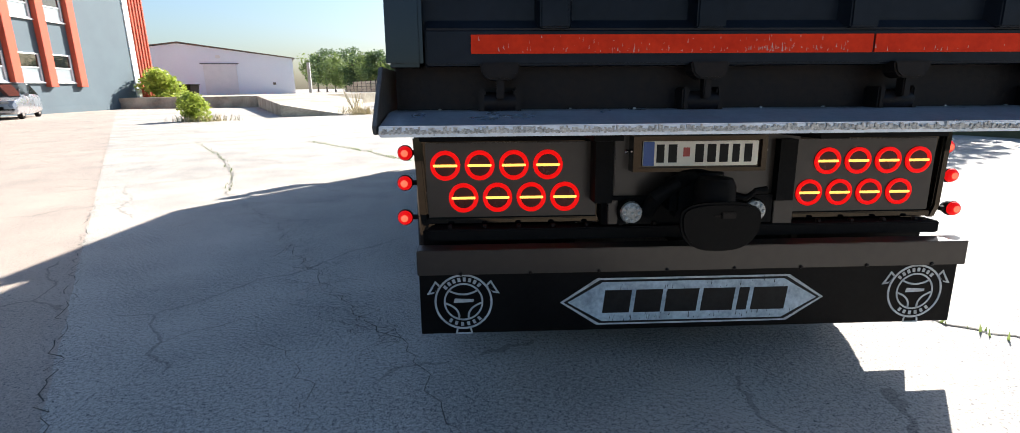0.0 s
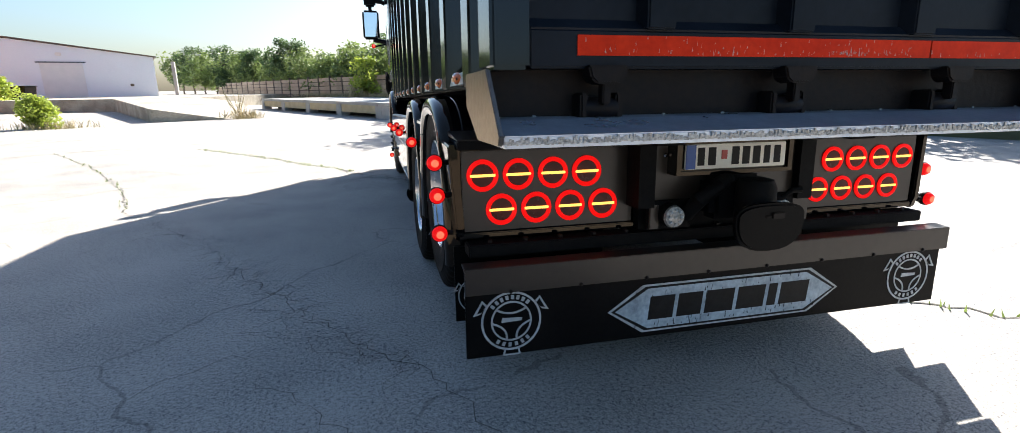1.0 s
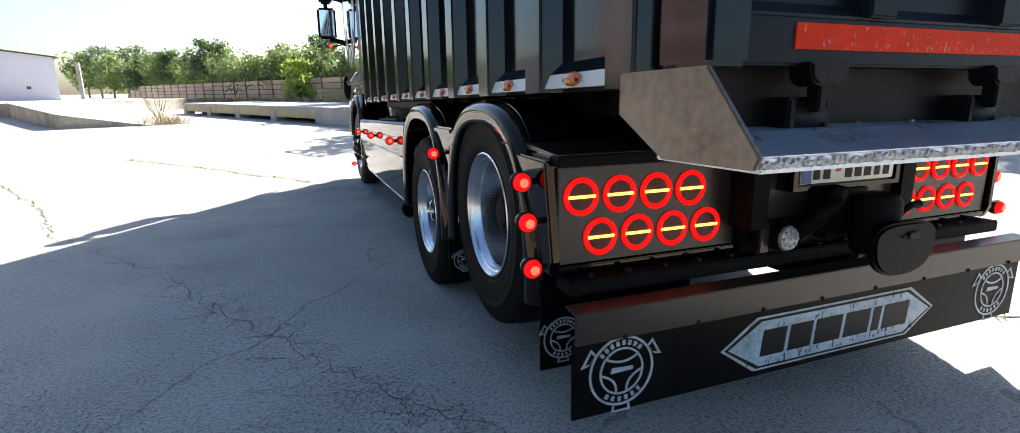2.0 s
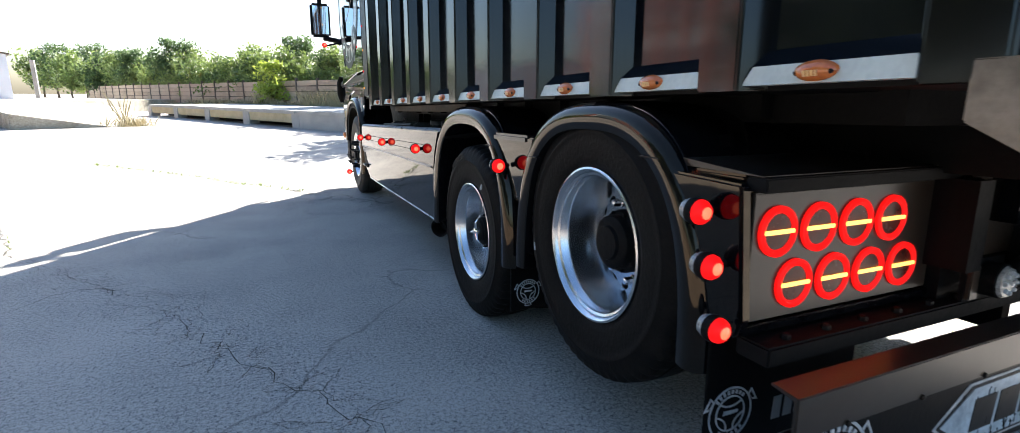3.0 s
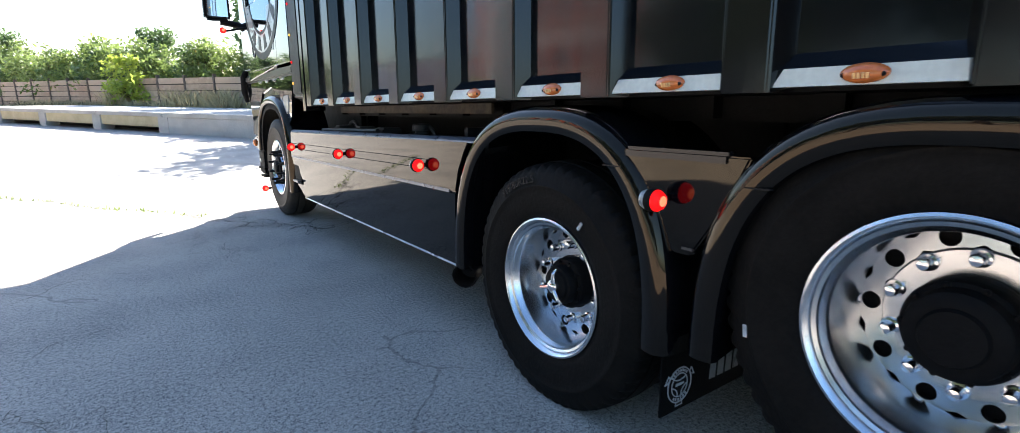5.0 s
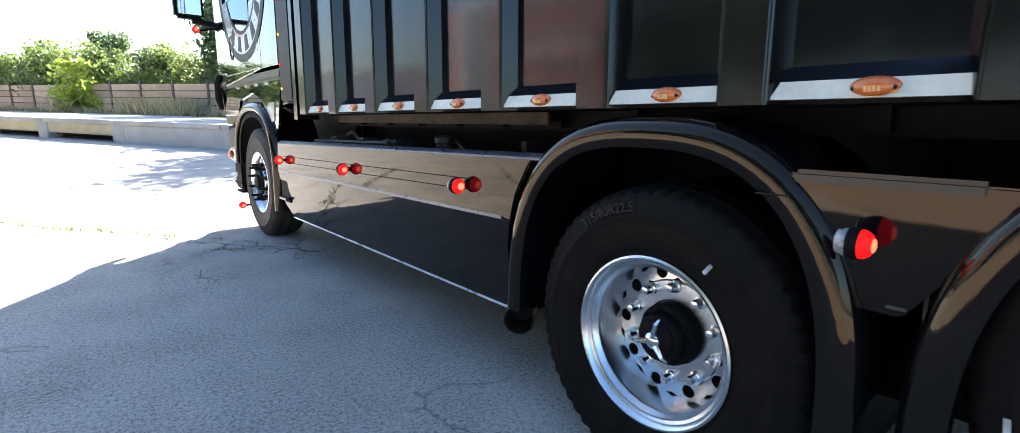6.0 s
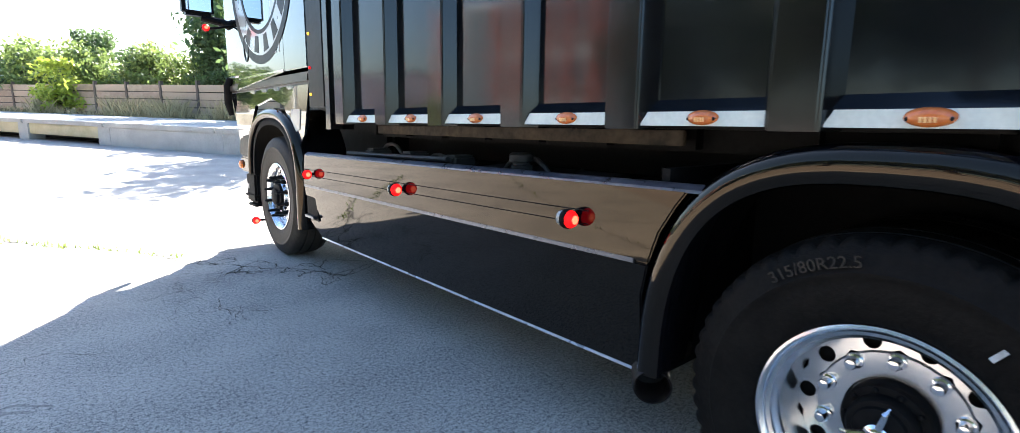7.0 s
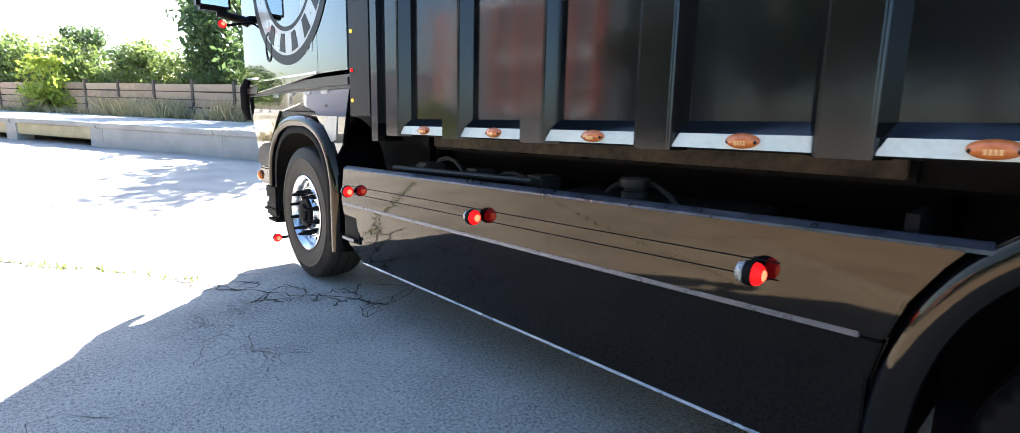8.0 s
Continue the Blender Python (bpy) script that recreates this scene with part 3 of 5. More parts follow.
# wheel arches: rounded tops on straight legs
def arch(parent, cy, half, base, height, x_out, x_in, material, legs=(0.0, 0.0), n=2.6, band=0.102, name="wheel_arch", label="glossy black wheel arch"):
    bm = bmesh.new()
    prof = []
    steps = 40
    for k in range(steps + 1):
        a = math.pi * k / steps
        c, sn = math.cos(a), math.sin(a)
        prof.append((cy + half * math.copysign(abs(c) ** (2 / n), c), base + height * abs(sn) ** (2 / n)))
    if legs[0]:
        prof.insert(0, (prof[0][0], base - legs[0]))
    if legs[1]:
        prof.append((prof[-1][0], base - legs[1]))
    mid = Vector((cy, base))
    # rim section: rounded outer corner, flat face, return
    sx = -1 if x_out < x_in else 1
    sect = [(x_in, 0.0), (x_out - sx * 0.075, 0.0), (x_out - sx * 0.040, 0.005), (x_out - sx * 0.016, 0.018), (x_out - sx * 0.004, 0.036), (x_out, 0.054), (x_out - sx * 0.004, 0.080), (x_out - sx * 0.012, band), (x_out - sx * 0.030, band + 0.005), (x_in, 0.03)]
    loops = []
    for k, (y, z) in enumerate(prof):
        p, q = prof[max(k - 1, 0)], prof[min(k + 1, len(prof) - 1)]
        t = Vector((q[0] - p[0], q[1] - p[1])).normalized()
        nrm = Vector((t.y, -t.x))
        if nrm.dot(Vector((y, z)) - mid) > 0:
            nrm = -nrm
        loops.append([bm.verts.new((x, y + nrm.x * d, z + nrm.y * d)) for x, d in sect])
    for a, b in zip(loops, loops[1:]):
        for i in range(len(sect)):
            j = (i + 1) % len(sect)
            bm.faces.new((a[i], a[j], b[j], b[i]))
    bm.faces.new(loops[0])
    bm.faces.new(loops[-1][::-1])
    return part(name, bm, material, parent, label, smooth=True)


for s in (-1, 1):
    a2 = arch(truck, 2.255, 0.68, 0.45, 0.815, s * 1.295, s * 0.78, M["paint"])
    a3 = arch(truck, 0.885, 0.63, 0.50, 0.775, s * 1.295, s * 0.78, M["paint"], legs=(0.0, 0.0))
    # joints across the arches
    for owner, cy, half, base, height, spots in ((a2, 2.255, 0.68, 0.45, 0.815, ((-1, 1.06),)), (a3, 0.885, 0.63, 0.50, 0.775, ((-1, 1.10), (1, 1.04)))):
        for way, z in spots:
            def reach(h, t):
                return h * (1 - ((z - base) / t) ** 2.6) ** (1 / 2.6)
            ya, yb = cy + way * (reach(half, height) - 0.062), cy + way * (reach(half - 0.10, height - 0.10) + 0.004)
            part("arch_joint", B((min(s * 1.2952, s * 1.27), max(s * 1.2952, s * 1.27), min(ya, yb), max(ya, yb), z - 0.002, z + 0.002)), M["ink"], owner)
    part("floor_edge", B((min(s * 1.02, s * 1.0), max(s * 1.02, s * 1.0), 2.95, 5.3, 1.228, 1.285)), M["rustbeam"], truck, "dusty brown floor beam", bevel=0.004)
    bm = bmesh.new()
    prism(bm, [(1.34, 1.118), (1.82, 1.118), (1.70, 0.94), (1.62, 0.80), (1.53, 0.80), (1.42, 0.96)], 0, s * 1.275, s * 1.235)
    for v in bm.verts:
        v.co.x -= s * (1.118 - v.co.z) * 0.08
    mid = part("mid_panel", bm, M["paint"], truck, "glossy black filler between the arches", bevel=0.006)
    part("top_ledge", B((min(s * 1.281, s * 1.22), max(s * 1.281, s * 1.22), 1.40, 1.79, 1.085, 1.128)), M["body"], mid, "dark rounded ledge", bevel=0.012)
    part("badge_bar", B((min(s * 1.2545, s * 1.245), max(s * 1.2545, s * 1.245), 1.52, 1.56, 0.818, 0.826)), M["tank"], mid)
    double_lamp(truck, s * 1.332, 1.614, 0.974, s)

# long side skirts with trim lines and lamps
for s in (-1, 1):
    bm = bmesh.new()
    prism(bm, [(2.895, 0.839), (2.86, 0.95), (2.80, 1.05), (2.76, 1.102), (5.98, 1.056), (6.02, 0.86), (6.02, 0.820)], 0, s * 1.285, s * 1.235)
    skirt = part("side_skirt", bm, M["paint"], truck, "mirror-gloss black side skirt", bevel=0.006)
    bm = bmesh.new()
    prism(bm, [(2.93, 0.414), (2.925, 0.72), (2.896, 0.836), (6.02, 0.817), (6.02, 0.742), (5.84, 0.736), (5.84, 0.585), (6.02, 0.575), (6.0, 0.53), (5.80, 0.422)], 0, s * 1.284, s * 1.234)
    for v in bm.verts:
        v.co.x -= s * (0.84 - v.co.z) * 0.125
    part("lower_panel", bm, M["paint"], skirt, "glossy black lower panel leaning inwards", bevel=0.005)
    bm = bmesh.new()
    prism(bm, [(2.95, 0.833), (6.0, 0.812), (6.0, 0.829), (2.95, 0.850)], 0, s * 1.2885, s * 1.270)
    part("trim_strip", bm, M["trim"], skirt, bevel=0.002)
    bm = bmesh.new()
    prism(bm, [(2.95, 0.421), (5.82, 0.428), (5.82, 0.439), (2.95, 0.432)], 0, s * 1.2385, s * 1.222)
    part("bottom_strip", bm, M["lip"], skirt, bevel=0.002)
    # painted bevel given trim metal to stand for the sky it reflects
    bm = bmesh.new()
    prism(bm, [(s * 1.284, 1.108), (s * 1.282, 1.118), (s * 1.258, 1.134), (s * 1.24, 1.134), (s * 1.24, 1.108)], 1, 2.70, 5.98)
    for v in bm.verts:
        v.co.z -= 0.014 + (v.co.y - 2.76) * 0.0143
    part("top_strip", bm, M["trim"], skirt, "skirt top chamfer, made metallic for its sky reflection")
    for z0, z1 in ((0.985, 0.945), (0.935, 0.897)):
        bm = bmesh.new()
        prism(bm, [(3.16, z0), (6.0, z1), (6.0, z1 + 0.004), (3.16, z0 + 0.004)], 0, s * 1.2865, s * 1.2835)
        part("panel_joint", bm, M["dark"], skirt)
    part("step_well", B((s * 1.26, s * 1.0, 5.82, 6.03, 0.56, 0.76)), M["dark"], skirt)
    part("step_plate", B((s * 1.288, s * 1.1, 5.845, 6.02, 0.575, 0.595)), M["trim"], skirt, bevel=0.003)
    part("well_cover", B((s * 1.12, s * 0.5, 2.98, 5.95, 0.50, 0.86)), M["dark"], truck, "dark tank behind the skirt", bevel=0.03)
    for y, z in ((5.825, 0.920), (4.516, 0.936), (3.22, 0.954)):
        double_lamp(truck, s * 1.332, y, z, s)
    part("underbody_step", B((s * 1.1, s * 0.5, 4.36, 5.9, 0.86, 1.03)), M["dark"], truck, bevel=0.02)
    bm = bmesh.new()
    prism(bm, [(s * 1.12, 0.862), (s * 1.12, 0.98), (s * 1.06, 1.060), (s * 0.72, 1.075), (s * 0.60, 1.01), (s * 0.56, 0.862)], 1, 3.40, 4.30)
    tank = part("tank", bm, M["tank"], truck, "dusty dark grey tank behind the skirt", bevel=0.02)
    bm = bmesh.new()
    lathe(bm, [(0.055, 1.04), (0.055, 1.095), (0.044, 1.10), (0.044, 1.112), (0.064, 1.115), (0.064, 1.148), (0.052, 1.158), (0.003, 1.160)], 24, 2, (s * 0.95, 3.90, 0))
    part("filler_cap", bm, M["tank"], tank, "dirty filler neck and cap", smooth=True)
    for y in (3.55, 4.12):
        part("tank_strap", B((min(s * 1.124, s * 0.9), max(s * 1.124, s * 0.9), y, y + 0.05, 0.90, 0.975)), M["chute"], tank)
    bm = bmesh.new()
    tube(bm, [(s * 1.06, 4.4, 1.10), (s * 1.06, 5.7, 1.075)], 0.016)
    part("air_pipe", bm, M["tank"], truck, smooth=True)
    for y in (4.45, 4.95, 5.45):
        part("valve_block", B((min(s * 1.02, s * 0.86), max(s * 1.02, s * 0.86), y - 0.06, y + 0.06, 1.028, 1.12)), M["tank"], truck, bevel=0.015)
    for y, h in ((3.9, 0.30), (4.7, 0.26), (5.3, 0.32)):
        bm = bmesh.new()
        tube(bm, [(s * (0.95 - 0.007 * k), y - 0.26 * math.cos(math.pi * k / 10), 0.90 + h * 0.8 * math.sin(math.pi * k / 10)) for k in range(11)], 0.013)
        part("air_hose", bm, M["tank"], truck, smooth=True)
    for y in (3.3, 4.2, 5.1):
        bm = bmesh.new()
        tube(bm, [(s * 1.2, y, 1.0), (s * 0.6, y + 0.5, 1.06)], 0.012)
        part("stay_rod", bm, M["tank"], truck)
bm = bmesh.new()
lathe(bm, [(0.058, 0.0), (0.061, -0.008), (0.066, -0.008), (0.068, 0.0), (0.068, 0.35), (0.058, 0.35)], 28, 1, closed=True)
pipe = part("exhaust_pipe", bm, M["chute"], truck, "dark round exhaust pipe end", smooth=True)
pipe.matrix_basis = pose(-1.262, 2.86, 0.405, 8, 0, -50)
# black disc set inside the pipe: the hollow's shade given as colour
bm = bmesh.new()
lathe(bm, [(0.0575, 0.10), (0.0575, 0.11)], 20, 1)
p2 = part("pipe_bore", bm, M["ink"], pipe)

# ---- rear end ----
for s in (-1, 1):
    x0, x1 = (-1.248, -0.41) if s < 0 else (0.50, 1.245)
    px0, px1 = (-1.228, -0.430) if s < 0 else (0.500, 1.212)
    bx = part("lamp_box", B((x0, x1, 0.187, 0.50, 0.645, 1.080)), M["paint"], truck, "glossy black rear lamp housing", bevel=0.008)
    pl = part("lamp_panel", B((px0, px1, 0.170, 0.186, 0.682, 1.032)), M["brown"], bx, "dark bronze panel with round lamps", bevel=0.003)
    part("panel_cap", B((px0 - 0.02, px1 + 0.01, 0.120, 0.186, 1.040, 1.077)), M["dark"], bx, bevel=0.004)
    part("panel_foot", B((px0 - 0.02, px1 + 0.01, 0.162, 0.186, 0.650, 0.676)), M["paint"], bx, bevel=0.004)
    pitch, half = (0.159, 0.0695) if s < 0 else (0.149, 0.0635)
    first = px0 + 0.09 if s < 0 else px1 - 0.085
    for row in (0, 1):
        for k in range(4):
            x = first + (1 if s < 0 else -1) * (k * pitch + row * pitch * 0.51)
            z = 0.927 - row * 0.152
            bm = bmesh.new()
            lathe(bm, [(half * 0.70, 0.170), (half * 0.72, 0.162), (half * 0.86, 0.157), (half, 0.161), (half, 0.170)], 36, 1, (x, 0, z), closed=True)
            lamp = part("ring_lamp", bm, M["ring"], pl, "lit red ring lamp", smooth=True)
            bm = bmesh.new()
            lathe(bm, [(half * 0.74, 0.168), (half * 0.70, 0.1645), (0.002, 0.163)], 30, 1, (x, 0, z))
            part("ring_glass", bm, M["ringdark"], lamp, smooth=True)
            part("amber_bar", B((x - half * 0.80, x + half * 0.80, 0.1565, 0.162, z - 0.006, z + 0.006)), M["bar"], lamp, "lit amber bar", bevel=0.002)
    # slanting side piece behind the last arch, carrying three lamps
    bm = bmesh.new()
    prism(bm, [(0.17, 0.640), (0.150, 0.70), (0.165, 1.06), (0.50, 1.072), (0.42, 0.90), (0.30, 0.66)], 0, s * 1.246, s * 1.285)
    for v in bm.verts:
        v.co.x -= s * max(0.0, 1.0 - v.co.z) * 0.075
    part("rear_corner", bm, M["paint"], truck, "glossy black rear corner panel", bevel=0.008)
    for y, z in ((0.271, 0.980), (0.221, 0.844), (0.179, 0.687)):
        double_lamp(truck, s * 1.332, y - 0.01, z, s)
    # box top sloping up under the body
    bm = bmesh.new()
    prism(bm, [(0.135, 1.081), (0.46, 1.110), (0.46, 1.085), (0.135, 1.079)], 0, min(x0, x1), max(x0, x1))
    part("box_top", bm, M["brown"], bx, bevel=0.003)
centre = part("centre_panel", B((-0.365, 0.495, 0.095, 0.120, 0.785, 1.075)), M["brown"], truck, "dark bronze panel round the number plate", bevel=0.004)
part("lower_cheek", B((0.40, 0.495, 0.10, 0.125, 0.64, 0.774)), M["brown"], centre, bevel=0.003)
part("backing", B((-0.41, 0.50, 0.14, 0.20, 0.62, 1.075)), M["dark"], truck)
for x in (-0.31, 0.335):
    bm = bmesh.new()
    lathe(bm, [(0.010, 0.10), (0.010, 0.094), (0.004, 0.090)], 10, 1, (x, 0, 0.99))
    part("screw", bm, M["chrome"], centre)
holder = part("plate_holder", B((-0.300, 0.300, 0.015, 0.10, 0.905, 0.922), (-0.300, 0.300, 0.015, 0.10, 1.046, 1.062), (-0.300, -0.277, 0.015, 0.10, 0.922, 1.046), (0.277, 0.300, 0.015, 0.10, 0.922, 1.046), (-0.278, 0.278, 0.030, 0.10, 0.921, 1.047)), M["paint"], truck, "black recessed number plate holder")
nplate = part("number_plate", B((-0.258, 0.262, 0.018, 0.029, 0.930, 1.040)), M["plate"], truck, "white number plate with a blue end band", bevel=0.003)
part("blue_band", B((-0.256, -0.208, 0.0155, 0.018, 0.932, 1.038)), M["plateblue"], nplate)
for x, w in ((-0.185, 0.036), (-0.130, 0.040), (-0.010, 0.040), (0.045, 0.040), (0.100, 0.040), (0.155, 0.034), (0.210, 0.036)):
    part("print_bar", B((x - w / 2 + 0.006, x + w / 2 + 0.004, 0.0158, 0.018, 0.946, 1.026)), M["ink"], nplate, "plain black bar")
part("crest", B((-0.078, -0.048, 0.0158, 0.018, 0.972, 1.012)), M["crest"], nplate, bevel=0.001)
# towing coupling
bm = B((-0.13, 0.14, -0.02, 0.12, 0.70, 0.90))
coup = part("tow_coupling", bm, M["dark"], truck, "black cast tow coupling with a worn funnel plate", bevel=0.03)
bm = bmesh.new()
lathe(bm, [(0.075, 0.66), (0.085, 0.70), (0.085, 0.86), (0.07, 0.89), (0.03, 0.90)], 24, 2, (0.03, -0.09, 0))
part("coupling_head", bm, M["dark"], coup, smooth=True)
pts = []
for k in range(28):
    a = 2 * math.pi * k / 28
    c, sn = math.cos(a), math.sin(a)
    pts.append((0.005 + 0.168 * math.copysign(abs(c) ** 0.75, c), 0.735 + (0.075 if sn > 0 else 0.130) * math.copysign(abs(sn) ** (0.6 if sn > 0 else 0.9), sn)))
bm = bmesh.new()
prism(bm, pts, 1, -0.235, -0.195)
part("funnel_plate", bm, M["flap"], coup, "black oval funnel plate", bevel=0.010)
part("jaw_pin", B((0.00, 0.06, -0.245, -0.235, 0.745, 0.772), (-0.03, 0.00, -0.243, -0.235, 0.752, 0.760)), M["chute"], coup, bevel=0.003)
bm = bmesh.new()
tube(bm, [(0.10, -0.06, 0.82), (0.17, -0.09, 0.80), (0.20, -0.11, 0.835), (0.245, -0.11, 0.838)], [0.016, 0.014, 0.014, 0.018])
part("release_lever", bm, M["dark"], coup, smooth=True)
bm = bmesh.new()
tube(bm, [(-0.03, 0.03, 0.88), (-0.12, -0.03, 0.86), (-0.2, -0.02, 0.80), (-0.22, 0.05, 0.72)], 0.035, 12)
part("air_line", bm, M["dark"], coup, smooth=True)
for x, y in ((-0.299, 0.02), (0.268, 0.02)):
    bm = bmesh.new()
    lathe(bm, [(0.052, 0.05), (0.052, 0.0), (0.046, -0.012), (0.02, -0.018), (0.002, -0.019)], 28, 1, (x, y, 0.722))
    rl = part("reversing_lamp", bm, M["led"], truck, "round clear reversing lamp with small cells", smooth=True)
    for k in range(9):
        a, r = (2 * math.pi * k / 8, 0.032) if k < 8 else (0, 0)
        bm = bmesh.new()
        lathe(bm, [(0.0085, -0.014), (0.006, -0.022), (0.001, -0.024)], 10, 1, (x + r * math.cos(a), y, 0.722 + r * math.sin(a)))
        part("led_cell", bm, M["white"], rl, smooth=True)
    bm = bmesh.new()
    lathe(bm, [(0.056, 0.05), (0.056, 0.002), (0.052, -0.002), (0.050, 0.05)], 28, 1, (x, y, 0.722), closed=True)
    part("bezel", bm, M["rubber"], rl, smooth=True)
    part("bracket", B((x - 0.10, x + 0.11, y + 0.055, y + 0.07, 0.655, 0.785)), M["dark"], rl)
part("stand_bracket", B((-0.395, -0.350, 0.06, 0.075, 0.66, 0.77)), M["brown"], truck, bevel=0.003)
# bolted cross rail above the underrun board
part("rear_beam", B((-1.22, 1.22, 0.09, 0.20, 0.585, 0.640)), M["dark"], truck, bevel=0.006)
for i in range(15):
    bm = bmesh.new()
    x = -1.12 + 0.16 * i
    lathe(bm, [(0.014, 0.640), (0.014, 0.652), (0.008, 0.656)], 6, 2, (x, 0.125, 0))
    part("bolt", bm, M["chute"], truck)
bm = bmesh.new()
prism(bm, [(-0.035, 0.462), (-0.035, 0.575), (0.045, 0.582), (0.045, 0.574), (-0.022, 0.564), (-0.022, 0.462)], 0, -1.262, 1.262)
board = part("underrun_board", bm, M["brown"], truck, "dark bronze underrun board", bevel=0.003)
for i in range(8):
    bm = bmesh.new()
    lathe(bm, [(0.009, -0.036), (0.008, -0.041), (0.003, -0.043)], 8, 1, (-1.07 + 0.31 * i, 0, 0.468))
    part("bolt_head", bm, M["chute"], board)


def emblem(parent, cx, y, cz, r, face=-1):
    """Plain printed badge: two rings, a winged outline and a three-armed middle."""
    t0, t1 = (y - 0.002, y) if face < 0 else (y, y + 0.002)
    bm = bmesh.new()
    for ro, ri in ((1.0, 0.93), (0.68, 0.62)):
        lathe(bm, [(r * ri, t0), (r * ro, t0), (r * ro, t1), (r * ri, t1)], 40, 1, (cx, 0, cz), closed=True)
    # three bowed lines inside the inner ring
    for p0, pm, p1 in (((-0.50, 0.42), (0.0, 0.12), (0.50, 0.42)), ((-0.63, -0.04), (-0.10, -0.22), (-0.17, -0.63)), ((0.63, -0.04), (0.10, -0.22), (0.17, -0.63))):
        line = []
        for k in range(9):
            f = k / 8
            line.append(Vector([(1 - f) ** 2 * p0[q] + 2 * f * (1 - f) * pm[q] + f * f * p1[q] for q in (0, 1)]))
        for a, b in zip(line, line[1:]):
            d = (b - a).normalized() * 0.032
            q = [a + Vector((-d.y, d.x)), b + Vector((-d.y, d.x)), b + Vector((d.y, -d.x)), a + Vector((d.y, -d.x))]
            prism(bm, [(cx + r * v.x, cz + r * v.y) for v in q], 1, t0, t1)
    # small plain bar in the middle
    prism(bm, [(cx - 0.34 * r, cz - 0.03 * r), (cx + 0.34 * r, cz - 0.01 * r), (cx + 0.36 * r, cz + 0.09 * r), (cx - 0.30 * r, cz + 0.13 * r)], 1, t0, t1)
    # band of short bars instead of lettering
    for a in list(range(48, 140, 13)) + list(range(236, 312, 15)):
        u, w = math.cos(radians(a)), math.sin(radians(a))
        p = [(cx + r * (0.74 * u - 0.05 * w), cz + r * (0.74 * w + 0.05 * u)), (cx + r * (0.88 * u - 0.05 * w), cz + r * (0.88 * w + 0.05 * u)),
             (cx + r * (0.88 * u + 0.05 * w), cz + r * (0.88 * w - 0.05 * u)), (cx + r * (0.74 * u + 0.05 * w), cz + r * (0.74 * w - 0.05 * u))]
        prism(bm, p, 1, t0, t1)
    for sgn in (-1, 1):
        o = [(1.02, 0.32), (1.25, 0.28), (0.95, 0.78), (0.80, 0.62)]
        i = [(0.98, 0.38), (1.13, 0.35), (0.94, 0.68), (0.84, 0.56)]
        for k in range(4):
            q = (o[k], o[(k + 1) % 4], i[(k + 1) % 4], i[k])
            prism(bm, [(cx + sgn * r * a, cz + r * b) for a, b in q], 1, t0, t1)
    for q in (((-0.26, -0.98), (-0.20, -0.98), (-0.24, -1.18), (-0.30, -1.18)), ((0.26, -0.98), (0.20, -0.98), (0.24, -1.18), (0.30, -1.18)), ((-0.29, -1.13), (0.29, -1.13), (0.30, -1.18), (-0.30, -1.18))):
        prism(bm, [(cx + r * a, cz + r * b) for a, b in q], 1, t0, t1)
    return part("badge_print", bm, M["white"], parent, "white printed round badge")


flap = part("rear_flap", B((-1.258, 1.252, -0.006, 0.004, 0.172, 0.470)), M["flap"], truck, "full-width black rubber mud flap", bevel=0.002)
emblem(flap, -1.062, -0.0065, 0.325, 0.132)
emblem(flap, 1.062, -0.0065, 0.325, 0.132)
# pointed sign on the flap, with dark blocks where lettering stood
hexo = [(-0.613, 0.310), (-0.445, 0.420), (0.445, 0.420), (0.613, 0.310), (0.445, 0.200), (-0.445, 0.200)]
hexi = [(x * 0.955, 0.310 + (z - 0.310) * 0.86) for x, z in hexo]
bm = bmesh.new()
prism(bm, [(x * 1.012, 0.31 + (z - 0.31) * 1.03) for x, z in hexo], 1, -0.0075, -0.0055)
sign = part("arrow_sign", bm, M["white"], flap, "scuffed pale pointed sign")
bm = bmesh.new()
prism(bm, [(x * 0.985, 0.31 + (z - 0.31) * 0.95) for x, z in hexo], 1, -0.0092, -0.0075)
part("sign_line", bm, M["ink"], sign)
bm = bmesh.new()
prism(bm, hexi, 1, -0.0105, -0.0092)
part("sign_face", bm, M["signface"], sign)
x = -0.425
for w in (0.125, 0.125, 0.150, 0.150, 0.048, 0.160):
    bm = bmesh.new()
    prism(bm, [(x, 0.256), (x + w, 0.256), (x + w + 0.012, 0.366), (x + 0.012, 0.366)], 1, -0.0122, -0.0105)
    part("dark_block", bm, M["ink"], sign)
    x += w + 0.020
rnd = random.Random(21)
bm = bmesh.new()
for _ in range(70):
    a = rnd.uniform(-0.5, 0.5)
    z = rnd.choice((rnd.uniform(0.215, 0.25), rnd.uniform(0.21, 0.235), rnd.uniform(0.36, 0.40), rnd.uniform(0.23, 0.39)))
    h = rnd.uniform(0.006, 0.03)
    w = rnd.uniform(0.001, 0.004)
    prism(bm, [(a, z), (a + w, z + 0.002), (a + w * 0.5 + 0.002, z + h)], 1, -0.0128, -0.0092)
part("scratches", bm, M["ink"], sign)["kind"] = "stuff"
